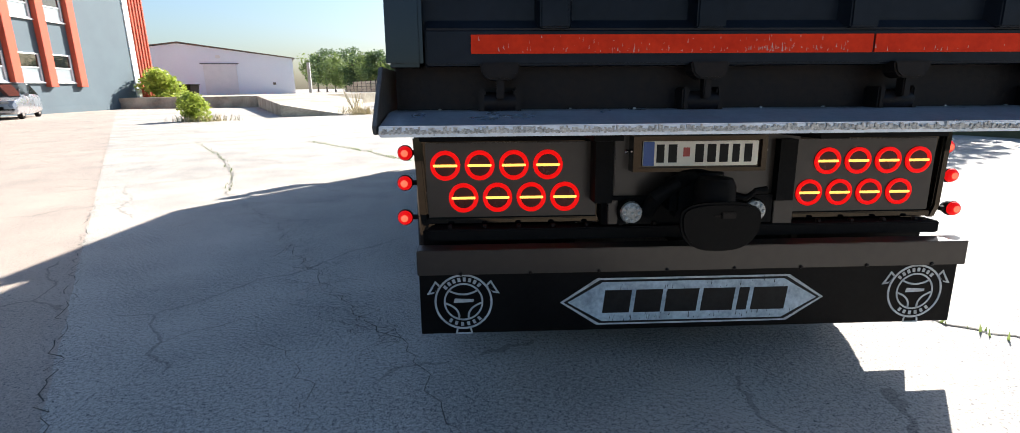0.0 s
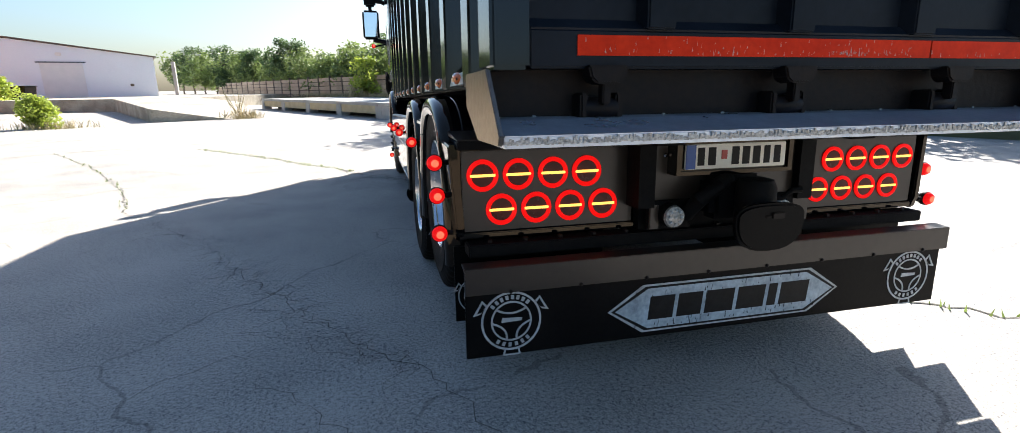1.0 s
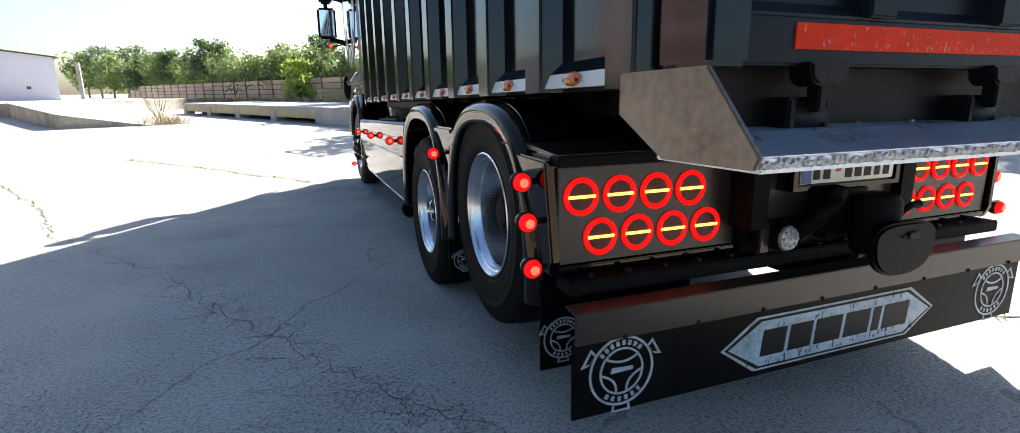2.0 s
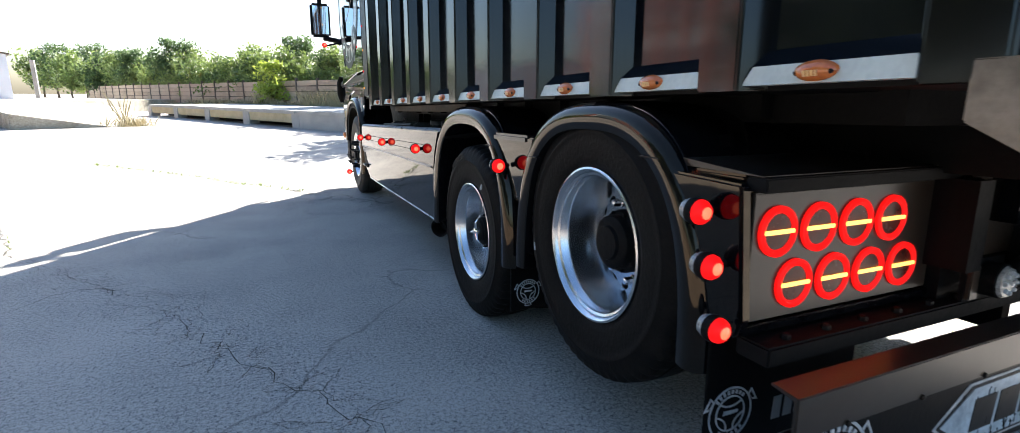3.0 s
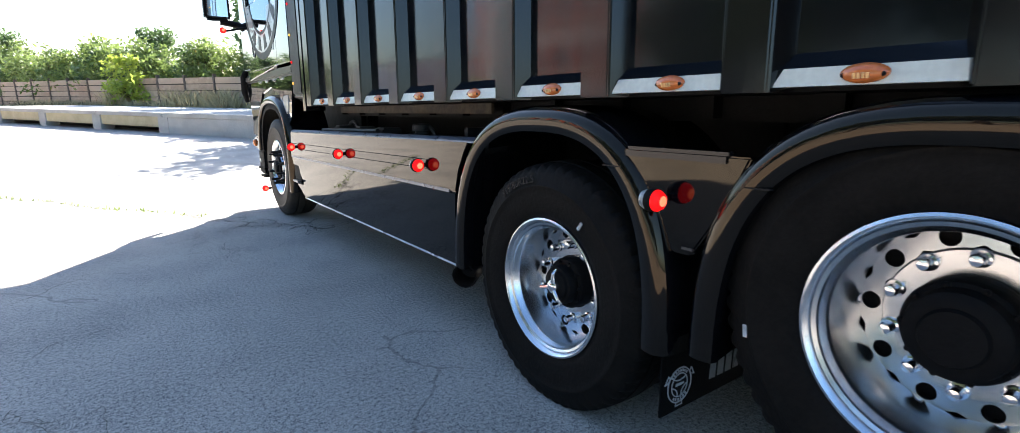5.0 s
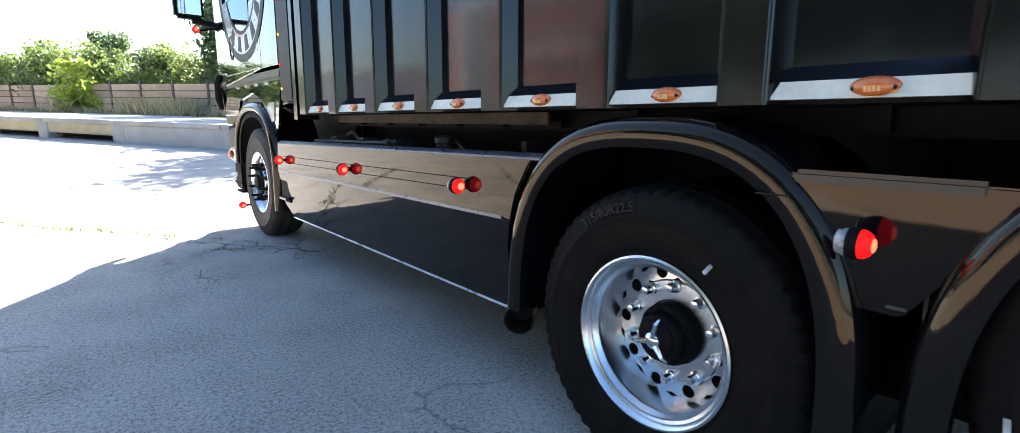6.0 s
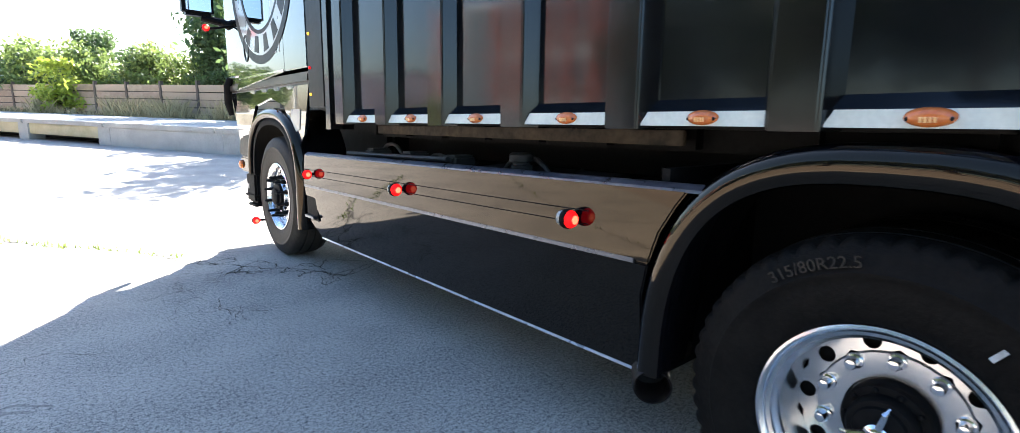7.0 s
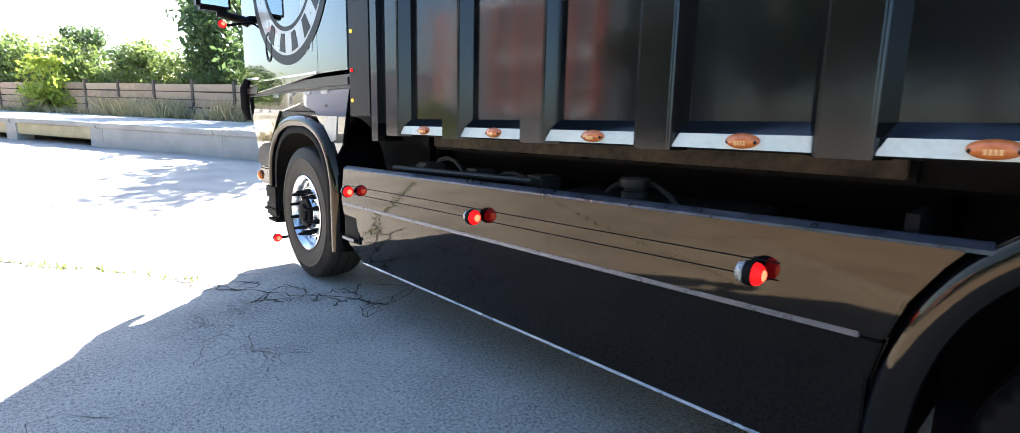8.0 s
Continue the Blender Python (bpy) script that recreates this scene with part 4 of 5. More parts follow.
for y, z0, z1, er in ((0.245, 0.24, 0.60, 0.085), (1.600, 0.215, 0.60, 0.066)):
    for s in (-1, 1):
        f = part("wheel_flap", B((min(s * 1.262, s * 0.62), max(s * 1.262, s * 0.62), y, y + 0.01, z0, z1)), M["flap"], truck, "black rubber flap behind the wheel", bevel=0.002)
        emblem(f, s * 1.165, y - 0.0005, z0 + er * 1.45, er)
        bm = bmesh.new()
        for k in range(6):
            x = s * 0.72 + (0.05 * k if s > 0 else -0.05 * k)
            prism(bm, [(x - 0.019, z0 + 0.06), (x + 0.017, z0 + 0.06), (x + 0.021, z0 + 0.135), (x - 0.014, z0 + 0.135)], 1, y - 0.002, y)
        part("print_bars", bm, M["silverprint"], f, "row of grey printed bars")


# ---- wheels ----
def hole_disc(bm, r0, r1, d0, d1, count, hr):
    """A ring of sheet from radius r0 to r1 with round holes."""
    rm = (r0 + r1) / 2
    step = 2 * math.pi / count
    for k in range(count):
        c = k * step
        box_pts, hole = [], []
        m = 24
        for i in range(m):
            a = 2 * math.pi * i / m
            u, w = math.cos(a), math.sin(a)
            big = max(abs(u) / ((r1 - r0) / 2), abs(w) / (step / 2 * rm))
            ru, th = rm + u / big, c + (w / big) / rm
            box_pts.append((ru, th))
            hole.append((rm + hr * u, c + hr * w / rm))
        def put(p, dd):
            f = (p[0] - r0) / (r1 - r0)
            return bm.verts.new((d0 + (d1 - d0) * f + dd, p[0] * math.cos(p[1]), p[0] * math.sin(p[1])))
        A, H, D = [put(p, 0) for p in box_pts], [put(p, 0) for p in hole], [put(p, 0.02) for p in hole]
        for i in range(m):
            j = (i + 1) % m
            bm.faces.new((A[i], A[j], H[j], H[i]))
            bm.faces.new((H[i], H[j], D[j], D[i]))


def tyre_mesh(r, width, lugs, notched=True):
    """Outer face at 0, tread inwards along +x."""
    bm = bmesh.new()
    prof = [(0.292, 0.018), (0.305, 0.006), (0.33, -0.004), (0.40, -0.012), (0.42, -0.0125), (0.425, -0.016), (0.435, -0.016), (0.44, -0.012), (r - 0.055, -0.004), (r - 0.025, 0.008), (r - 0.012, 0.022), (r - 0.006, 0.05),
            (r - 0.004, 0.07), (r - 0.016, 0.072), (r - 0.016, 0.082), (r - 0.003, 0.084), (r, width / 2 - 0.006), (r - 0.014, width / 2 - 0.005), (r - 0.014, width / 2 + 0.005), (r, width / 2 + 0.006),
            (r - 0.003, width - 0.084), (r - 0.016, width - 0.082), (r - 0.016, width - 0.072), (r - 0.006, width - 0.05), (r - 0.02, width - 0.015), (0.42, width + 0.01), (0.30, width)]
    segs = 3 * lugs
    lathe(bm, prof, segs, 0, closed=True)
    bm.verts.ensure_lookup_table()
    # notches across the shoulders
    for i, v in enumerate(bm.verts):
        if notched and i % segs % 3 == 2 and (0.006 < v.co.x < 0.06 or width - 0.06 < v.co.x < width - 0.006) and math.hypot(v.co.y, v.co.z) > r - 0.03:
            k = 1 - 0.013 / r
            v.co.y, v.co.z = v.co.y * k, v.co.z * k
    return mesh_of("tyre", bm, M["rubber" if notched else "dustyrubber"], smooth=True)


TYRE = tyre_mesh(0.530, 0.30, 56)
FRONT_TYRE = tyre_mesh(0.530, 0.30, 40, False)


def wheel(cy, cz, x_face, s, front, dish=0.0, tag=None, name="wheel"):
    """A polished wheel with its tyre; the outer face looks to the side s."""
    m = pose(x_face, cy, cz) if s < 0 else pose(x_face, cy, cz, 0, 0, 180)
    bm = bmesh.new()
    if front:
        lathe(bm, [(0.300, 0.012), (0.298, 0.0), (0.288, -0.003), (0.280, 0.006), (0.270, 0.018), (0.258, 0.030), (0.252, 0.060), (0.246, 0.064)], 72, 0)
        bmesh.ops.delete(bm, geom=[f for f in bm.faces if len(f.verts) > 4], context="FACES_ONLY")
        hole_disc(bm, 0.195, 0.246, 0.050, 0.064, 10, 0.020)
        lathe(bm, [(0.195, 0.050), (0.185, 0.040), (0.14, 0.036), (0.135, 0.02), (0.125, 0.012)], 48, 0)
    else:
        lathe(bm, [(0.300, 0.012), (0.298, 0.0), (0.290, -0.003), (0.281, 0.004), (0.276, 0.016), (0.266, 0.022), (0.262, 0.034), (0.252, 0.044), (0.249, 0.060), (0.246, 0.150 + dish), (0.242, 0.172 + dish)], 72, 0)
        bmesh.ops.delete(bm, geom=[f for f in bm.faces if len(f.verts) > 4], context="FACES_ONLY")
        hole_disc(bm, 0.188, 0.242, 0.166 + dish, 0.172 + dish, 10, 0.0235)
        lathe(bm, [(r, d + dish) for r, d in ((0.188, 0.166), (0.183, 0.158), (0.150, 0.156), (0.116, 0.157), (0.110, 0.168))], 48, 0)
    bmesh.ops.remove_doubles(bm, verts=bm.verts, dist=0.0005)
    w = part(name, bm, M["alloy"], truck, "polished alloy wheel with round hand holes", smooth=True)
    w.matrix_basis = m
    ty = new("tyre", FRONT_TYRE if front else TYRE)
    ty.parent = w
    ty["label"] = "black truck tyre with blocky shoulder"
    if not front:
        inner = new("tyre", TYRE)
        inner.parent = w
        inner.matrix_basis = pose(0.345, 0, 0)
        inner["label"] = "inner twin tyre"
    bm = bmesh.new()
    lathe(bm, [(0.24, 0.20 + dish), (0.24, 0.30 + dish)], 32, 0)
    part("brake_drum", bm, M["dark"], w)
    bm = bmesh.new()
    if front:
        lathe(bm, [(0.125, 0.05), (0.122, 0.012), (0.11, -0.006), (0.075, -0.012), (0.07, -0.03), (0.055, -0.036), (0.003, -0.037)], 36, 0)
    else:
        if dish:
            lathe(bm, [(0.126, 0.21), (0.126, 0.150), (0.120, 0.136), (0.110, 0.130), (0.104, 0.098), (0.090, 0.088), (0.070, 0.086), (0.064, 0.074), (0.003, 0.072)], 44, 0)
        else:
            lathe(bm, [(0.110, 0.18), (0.110, 0.118), (0.104, 0.108), (0.086, 0.104), (0.084, 0.072), (0.078, 0.064), (0.066, 0.062), (0.062, 0.052), (0.052, 0.048), (0.003, 0.046)], 40, 0)
    part("hub_cap", bm, M["dark"], w, "black hub cap", smooth=True)
    for k in range(10):
        a = 2 * math.pi * (k + 0.5) / 10
        y, z = 0.1675 * math.cos(a), 0.1675 * math.sin(a)
        bm = bmesh.new()
        if front:
            lathe(bm, [(0.020, 0.045), (0.020, 0.010), (0.014, 0.004), (0.012, -0.05), (0.010, -0.062), (0.003, -0.066)], 12, 0, (0, y, z))
            part("spike_nut", bm, M["ink"], w, "long black nut cover", smooth=True)
        else:
            lathe(bm, [(0.024, 0.158), (0.022, 0.148), (0.0165, 0.146), (0.0165, 0.120), (0.013, 0.113), (0.003, 0.111)], 12, 0, (dish, y, z))
            part("wheel_nut", bm, M["chrome"], w, "chrome wheel nut cover", smooth=True)
    if tag:
        bm = bmesh.new()
        box(bm, -0.0150, -0.006, -0.006, 0.006, -0.018, 0.018)
        label = part("tyre_label", bm, M["white"], w, "small white tyre label")
        label.matrix_basis = pose(0, tag[0], tag[1], tag[2])
    return w


def tyre_text(parent, words, r, size, start):
    """Raised moulded figures bent round the sidewall."""
    cu = bpy.data.curves.new("size_mark", "FONT")
    cu.body, cu.size, cu.extrude = words, size, 0.002
    tmp = bpy.data.objects.new("size_mark", cu)
    me = bpy.data.meshes.new_from_object(tmp)
    bpy.data.objects.remove(tmp)
    for v in me.vertices:
        a = start - v.co.x / r
        rr = r + v.co.y
        v.co = (-0.0165 - v.co.z, -rr * math.cos(a), rr * math.sin(a))
    me.materials.append(M["dustyrubber"])
    ob = new("size_mark", me)
    ob.parent = parent
    ob["label"] = "moulded tyre size figures"


for s in (-1, 1):
    w2 = wheel(2.214, 0.512, s * 1.255, s, False, 0.0, (-0.209, 0.303, 38) if s < 0 else None)
    w3 = wheel(0.890, 0.735, s * 1.255, s, False, 0.055, (0.433, -0.104, -6) if s < 0 else None)
    w1 = wheel(6.80, 0.645, s * 1.235, s, True)
    if s < 0:
        tyre_text(w2, "315/80R22.5", 0.447, 0.046, radians(128))
        # polished three-winged knob on the drive hub
        bm = bmesh.new()
        lathe(bm, [(0.030, 0.050), (0.028, 0.030), (0.018, 0.022), (0.003, 0.020)], 20, 0)
        knob = part("hub_knob", bm, M["chrome"], w2, "chrome knob on the hub", smooth=True)
        for a in (90, 210, 330):
            u, v = math.cos(radians(a + 15)), math.sin(radians(a + 15))
            bm = bmesh.new()
            tube(bm, [(0.034, 0.02 * u, 0.02 * v), (0.026, 0.065 * u, 0.065 * v), (0.036, 0.085 * u, 0.085 * v)], [0.012, 0.008, 0.004])
            part("knob_wing", bm, M["chrome"], knob, smooth=True)
    for w in (w2, w3):
        for k in range(10):
            a = 2 * math.pi * k / 10
            bm = bmesh.new()
            lathe(bm, [(0.008, 0.106), (0.008, 0.096), (0.004, 0.093)], 8, 0, (0.0 if w is w2 else 0.030, (0.095 if w is w2 else 0.115) * math.cos(a), (0.095 if w is w2 else 0.115) * math.sin(a)))
            part("hub_bolt", bm, M["dark"], w)
for y, z in ((2.214, 0.512), (0.890, 0.735), (6.80, 0.645)):
    bm = bmesh.new()
    lathe(bm, [(0.09, -0.9), (0.09, -0.2), (0.18, -0.12), (0.18, 0.12), (0.09, 0.2), (0.09, 0.9)], 20, 0, (0, y, z))
    part("axle", bm, M["dark"], truck, smooth=True)

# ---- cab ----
cab = part("cab", B((-1.225, 1.225, 5.95, 8.25, 1.68, 3.68)), M["cabsheen"], truck, "glossy black truck cab", bevel=0.07)
for s in (-1, 1):
    # sill and lower rear quarter with the wheel opening
    part("cab_sill", B((min(s * 1.235, s * 1.0), max(s * 1.235, s * 1.0), 5.96, 8.28, 1.585, 1.675)), M["brown"], cab, bevel=0.02)
    bm = bmesh.new()
    prism(bm, [(7.83, 1.60), (7.74, 1.70), (7.72, 2.35), (7.62, 3.30), (6.45, 3.30), (6.42, 1.70)], 0, min(s * 1.226, s * 1.244), max(s * 1.226, s * 1.244))
    door = part("cab_door", bm, M["cabsheen"], cab, "glossy black cab door with grey printed ring", bevel=0.008)
    bm = bmesh.new()
    prism(bm, [(7.66, 2.42), (7.58, 3.18), (6.55, 3.18), (6.55, 2.62), (7.1, 2.42)], 0, min(s * 1.240, s * 1.248), max(s * 1.240, s * 1.248))
    part("side_window", bm, M["glass"], door, "dark side window", bevel=0.004)
    bm = bmesh.new()
    lathe(bm, [(0.055, s * 1.245), (0.060, s * 1.250), (0.075, s * 1.250), (0.078, s * 1.243)], 24, 0, (0, 7.42, 1.97), closed=True)
    for v in bm.verts:
        v.co.z = 1.97 + (v.co.z - 1.97) * 1.6
    part("door_handle", bm, M["flap"], door, "black recessed door handle", smooth=True)
    part("rear_side_panel", B((min(s * 1.226, s * 1.2425), max(s * 1.226, s * 1.2425), 5.955, 6.435, 1.70, 3.30)), M["cabsheen"], cab, "glossy black cab side panel", bevel=0.006)
    # printed ring with plain bars for its lettering
    bm = bmesh.new()
    cy, cz = 6.96, 2.63
    lathe(bm, [(0.58, s * 1.2475), (0.76, s * 1.2475), (0.76, s * 1.2445), (0.58, s * 1.2445)], 64, 0, (0, cy, cz), closed=True)
    part("ring_print", bm, M["silverprint"], door, "grey printed ring")
    for ro, ri in ((0.835, 0.762), (0.578, 0.545)):
        bm = bmesh.new()
        lathe(bm, [(ri, s * 1.2475), (ro, s * 1.2475), (ro, s * 1.2445), (ri, s * 1.2445)], 64, 0, (0, cy, cz), closed=True)
        part("ring_line", bm, M["ink"], door)
    for a in (218, 239, 260, 281, 302):
        u, w = math.cos(radians(a)), math.sin(radians(a))
        bm = bmesh.new()
        prism(bm, [(cy + 0.60 * u - 0.04 * w, cz + 0.60 * w + 0.04 * u), (cy + 0.74 * u - 0.065 * w, cz + 0.74 * w + 0.065 * u), (cy + 0.74 * u + 0.065 * w, cz + 0.74 * w - 0.065 * u), (cy + 0.60 * u + 0.04 * w, cz + 0.60 * w - 0.04 * u)], 0, min(s * 1.2475, s * 1.250), max(s * 1.2475, s * 1.250))
        part("print_block", bm, M["ink"], door)
    for ya, yb in ((6.60, 6.78), (6.52, 6.56)):
        bm = bmesh.new()
        prism(bm, [(ya, 1.86), (yb, 1.86), (yb - 0.10, 2.30), (ya - 0.07, 2.30)], 0, min(s * 1.2445, s * 1.2468), max(s * 1.2445, s * 1.2468))
        part("print_band", bm, M["silverprint"], door, "slanting grey printed band")
    part("chrome_line", B((min(s * 1.246, s * 1.251), max(s * 1.246, s * 1.251), 6.45, 7.72, 1.70, 1.715)), M["chrome"], door, bevel=0.002)
    # side deflector behind the cab with small lamps
    fin = part("air_deflector", B((min(s * 1.24, s * 1.20), max(s * 1.24, s * 1.20), 5.662, 5.949, 1.40, 3.5)), M["ink"], cab, "black air deflector with small marker lamps", bevel=0.01)
    for k, z in enumerate((1.50, 1.69, 1.93, 2.2, 2.5, 2.8, 3.1)):
        bm = bmesh.new()
        lathe(bm, [(0.012, 0), (0.010, s * 0.008), (0.003, s * 0.011)], 12, 0, (s * 1.241, 5.90, z))
        part("pin_lamp", bm, M["red" if k in (1, 3) else "amberlit"], fin)
    # front wheel arch and lower panels
    arch(cab, 6.86, 0.70, 0.80, 0.62, s * 1.275, s * 0.85, M["paint"], legs=(0.0, 0.36), n=2.4, band=0.09, name="front_arch", label="glossy black front wheel arch")
    arch(cab, 6.86, 0.60, 0.80, 0.55, s * 1.255, s * 0.85, M["rubber"], legs=(0.0, 0.30), n=2.4, band=0.05, name="arch_lip", label="matt black arch lip")
    bm = bmesh.new()
    prism(bm, [(5.97, 1.58), (6.10, 1.20), (6.28, 1.05), (6.35, 1.20), (6.55, 1.43), (6.86, 1.50), (7.3, 1.44), (7.62, 1.1), (7.9, 1.1), (8.1, 1.58)], 0, min(s * 1.20, s * 1.228), max(s * 1.20, s * 1.228))
    part("quarter_panel", bm, M["cabsheen"], cab, bevel=0.006)
    for y in (6.30, 6.62, 6.95, 7.28):
        part("sill_block", B((min(s * 1.238, s * 1.21), max(s * 1.238, s * 1.21), y, y + 0.13, 1.555, 1.583)), M["led"], cab, bevel=0.008)
    bm = bmesh.new()
    prism(bm, [(6.19, 1.24), (6.16, 1.40), (6.36, 1.40), (6.38, 1.32), (6.27, 1.22)], 0, min(s * 1.226, s * 1.234), max(s * 1.226, s * 1.234))
    part("crest_badge", bm, M["silverprint"], cab, "grey shield badge", bevel=0.003)
    # front corner, steps and bumper
    bm = bmesh.new()
    prism(bm, [(7.44, 0.955), (7.86, 0.955), (7.87, 1.02), (7.80, 1.15), (7.50, 1.18)], 0, min(s * 1.25, s * 0.7), max(s * 1.25, s * 0.7))
    bump = part("bumper", bm, M["ink"], cab, "black bumper corner with steps", bevel=0.02)
    part("bumper_band", B((min(s * 1.252, s * 0.7), max(s * 1.252, s * 0.7), 7.46, 7.83, 0.80, 0.95)), M["paint"], bump, "glossy lower bumper band", bevel=0.015)
    part("step_box", B((min(s * 1.235, s * 0.8), max(s * 1.235, s * 0.8), 7.46, 7.74, 0.50, 0.798)), M["dark"], bump, bevel=0.02)
    part("step_lamp", B((min(s * 1.24, s * 1.2), max(s * 1.24, s * 1.2), 7.64, 7.72, 0.63, 0.69)), M["led"], bump, bevel=0.006)
    part("step_tread", B((min(s * 1.25, s * 1.0), max(s * 1.25, s * 1.0), 7.44, 7.76, 0.56, 0.585)), M["rubber"], bump, bevel=0.004)
    part("step_tread", B((min(s * 1.25, s * 1.0), max(s * 1.25, s * 1.0), 7.44, 7.66, 0.47, 0.495)), M["rubber"], bump, bevel=0.004)
    bm = bmesh.new()
    lathe(bm, [(0.045, 0.0), (0.043, s * 0.018), (0.02, s * 0.03), (0.003, s * 0.032)], 20, 0, (s * 1.25, 7.80, 0.87))
    part("turn_lamp", bm, M["orange"], bump, "lit amber side lamp", smooth=True)
    double_lamp(truck, s * 1.275, 7.36, 0.352, s)
    bm = bmesh.new()
    tube(bm, [(s * 1.05, 7.36, 0.352), (s * 1.22, 7.36, 0.352)], 0.012)
    part("lamp_arm", bm, M["dark"], truck)
    bm = bmesh.new()
    tube(bm, [(s * 1.22, 8.13, 1.74), (s * 1.245, 8.15, 1.66), (s * 1.25, 8.15, 1.48), (s * 1.23, 8.13, 1.36)], [0.03, 0.042, 0.040, 0.025], 12)
    part("corner_guard", bm, M["rubber"], cab, smooth=True)
    # mirrors
    mir = part("mirror", B((min(s * 1.34, s * 1.62), max(s * 1.34, s * 1.62), 8.06, 8.20, 2.32, 2.80)), M["flap"], cab, "black wing mirror on arms", bevel=0.03)
    part("mirror_glass", B((min(s * 1.37, s * 1.59), max(s * 1.37, s * 1.59), 8.052, 8.058, 2.36, 2.76)), M["mirrorglass"], mir, "mirror glass")
    part("wide_mirror", B((min(s * 1.38, s * 1.58), max(s * 1.38, s * 1.58), 8.06, 8.18, 2.86, 3.06)), M["flap"], mir, bevel=0.03)
    # bar added between the mirrors to block a slit of sun in their shadow
    part("mirror_bracket", B((min(s * 1.45, s * 1.51), max(s * 1.45, s * 1.51), 8.10, 8.16, 2.78, 2.90)), M["flap"], mir)
    for z in (2.28, 2.94):
        bm = bmesh.new()
        tube(bm, [(s * 1.20, 8.04, z - 0.04), (s * 1.27, 8.10, z), (s * 1.45, 8.13, z + 0.03)], [0.045, 0.04, 0.035], 10)
        part("mirror_arm", bm, M["flap"], mir, smooth=True)
    double_lamp(truck, s * 1.46, 7.94, 2.19, s)
    bm = bmesh.new()
    tube(bm, [(s * 1.20, 7.94, 2.24), (s * 1.40, 7.94, 2.19)], 0.012)
    part("lamp_arm", bm, M["dark"], truck)
part("windscreen", B((-1.08, 1.08, 8.246, 8.262, 2.35, 3.35)), M["glass"], cab)
part("engine_block", B((-0.55, 0.55, 6.0, 8.0, 0.70, 1.60)), M["dark"], truck, bevel=0.05)
# dark plates added to stop bright ground showing through the wheel bays
for s in (-1, 1):
    part("front_liner", B((min(s * 1.22, s * 0.56), max(s * 1.22, s * 0.56), 2.87, 2.90, 0.42, 1.16)), M["dark"], truck)
    for y in (0.95, 2.25):
        part("inner_liner", B((min(s * 0.50, s * 0.56), max(s * 0.50, s * 0.56), y - 0.62, y + 0.62, 0.30, 1.20)), M["dark"], truck)
part("rear_guard", B((-0.45, 0.45, 5.0, 5.9, 1.04, 1.6)), M["dark"], truck, bevel=0.04)


# ---- the yard's edges ----
def block(name, label, category, bm, material, kind="structure", bevel=0.0):
    ob = new(name, mesh_of(name, bm, material, bevel))
    return tagged(ob, label, category, kind=kind)


# raised loading platform with a stained ramp wall
bm = bmesh.new()
prism(bm, [(-60, 41.8), (-24.0, 41.9), (-18.56, 41.0), (-14.0, 43.5), (-9.5, 56.0), (-30, 90), (-90, 90)], 2, -0.2, 0.85)
block("loading_platform", "raised concrete loading platform with stained walls", "platform", bm, M["stainwall"], bevel=0.04)
bm = bmesh.new()
top = ((-18.55, 40.99, 0.846), (-10.95, 25.0, 0.58), (-8.2, 25.95, 0.03), (-9.6, 37.0, 0.55), (-13.99, 43.49, 0.846))
f = [bm.verts.new(p) for p in top]
g = [bm.verts.new((p[0], p[1], -0.2)) for p in top]
bm.faces.new(f)
bm.faces.new(g[::-1])
for i in range(5):
    bm.faces.new((f[i], f[(i + 1) % 5], g[(i + 1) % 5], g[i]))
bmesh.ops.recalc_face_normals(bm, faces=bm.faces)
block("ramp_wall", "stained concrete ramp wall falling towards the yard", "ramp", bm, M["stainwall"], bevel=0.03)

# long low concrete dock on blocks
D0, D1 = Vector((-8.9, 39.5)), Vector((2.9, 13.6))
DD = (D1 - D0).normalized()
DN = Vector((-DD.y, DD.x))
if DN.x < 0:
    DN = -DN
LENGTH = (D1 - D0).length
dock = thing("concrete_dock", "long low pale concrete dock on blocks", "dock", kind="structure")


def slab(name, a, b, off0, off1, z0, z1, material, bevel=0.02, label=""):
    p = [D0 + DD * a + DN * off0, D0 + DD * b + DN * off0, D0 + DD * b + DN * off1, D0 + DD * a + DN * off1]
    bm = bmesh.new()
    prism(bm, [tuple(q) for q in p], 2, z0, z1)
    return part(name, bm, material, dock, label, bevel)


edge = 0.0
for i, ln in enumerate((4.6, 4.6, 4.6, 4.6, 5.0, 5.0)):
    slab("dock_slab", edge + 0.02, edge + ln - 0.02, 0.0, 5.6, 0.56, 0.70, M["concrete"], label="weathered concrete slab")
    slab("edge_beam", edge + 0.3, edge + ln - 0.3, 0.06, 0.30, 0.20, 0.56, M["cream"], label="yellowish concrete edge beam")
    slab("dock_block", edge - 0.32, edge + 0.32, 0.02, 0.5, -0.05, 0.558, M["concrete"])
    edge += ln
# near-black filler: the shade under the slabs, put in as a solid
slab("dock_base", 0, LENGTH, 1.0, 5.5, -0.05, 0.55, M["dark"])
slab("dock_end", 18.2, LENGTH, 0.03, 1.0, -0.05, 0.555, M["concrete"])

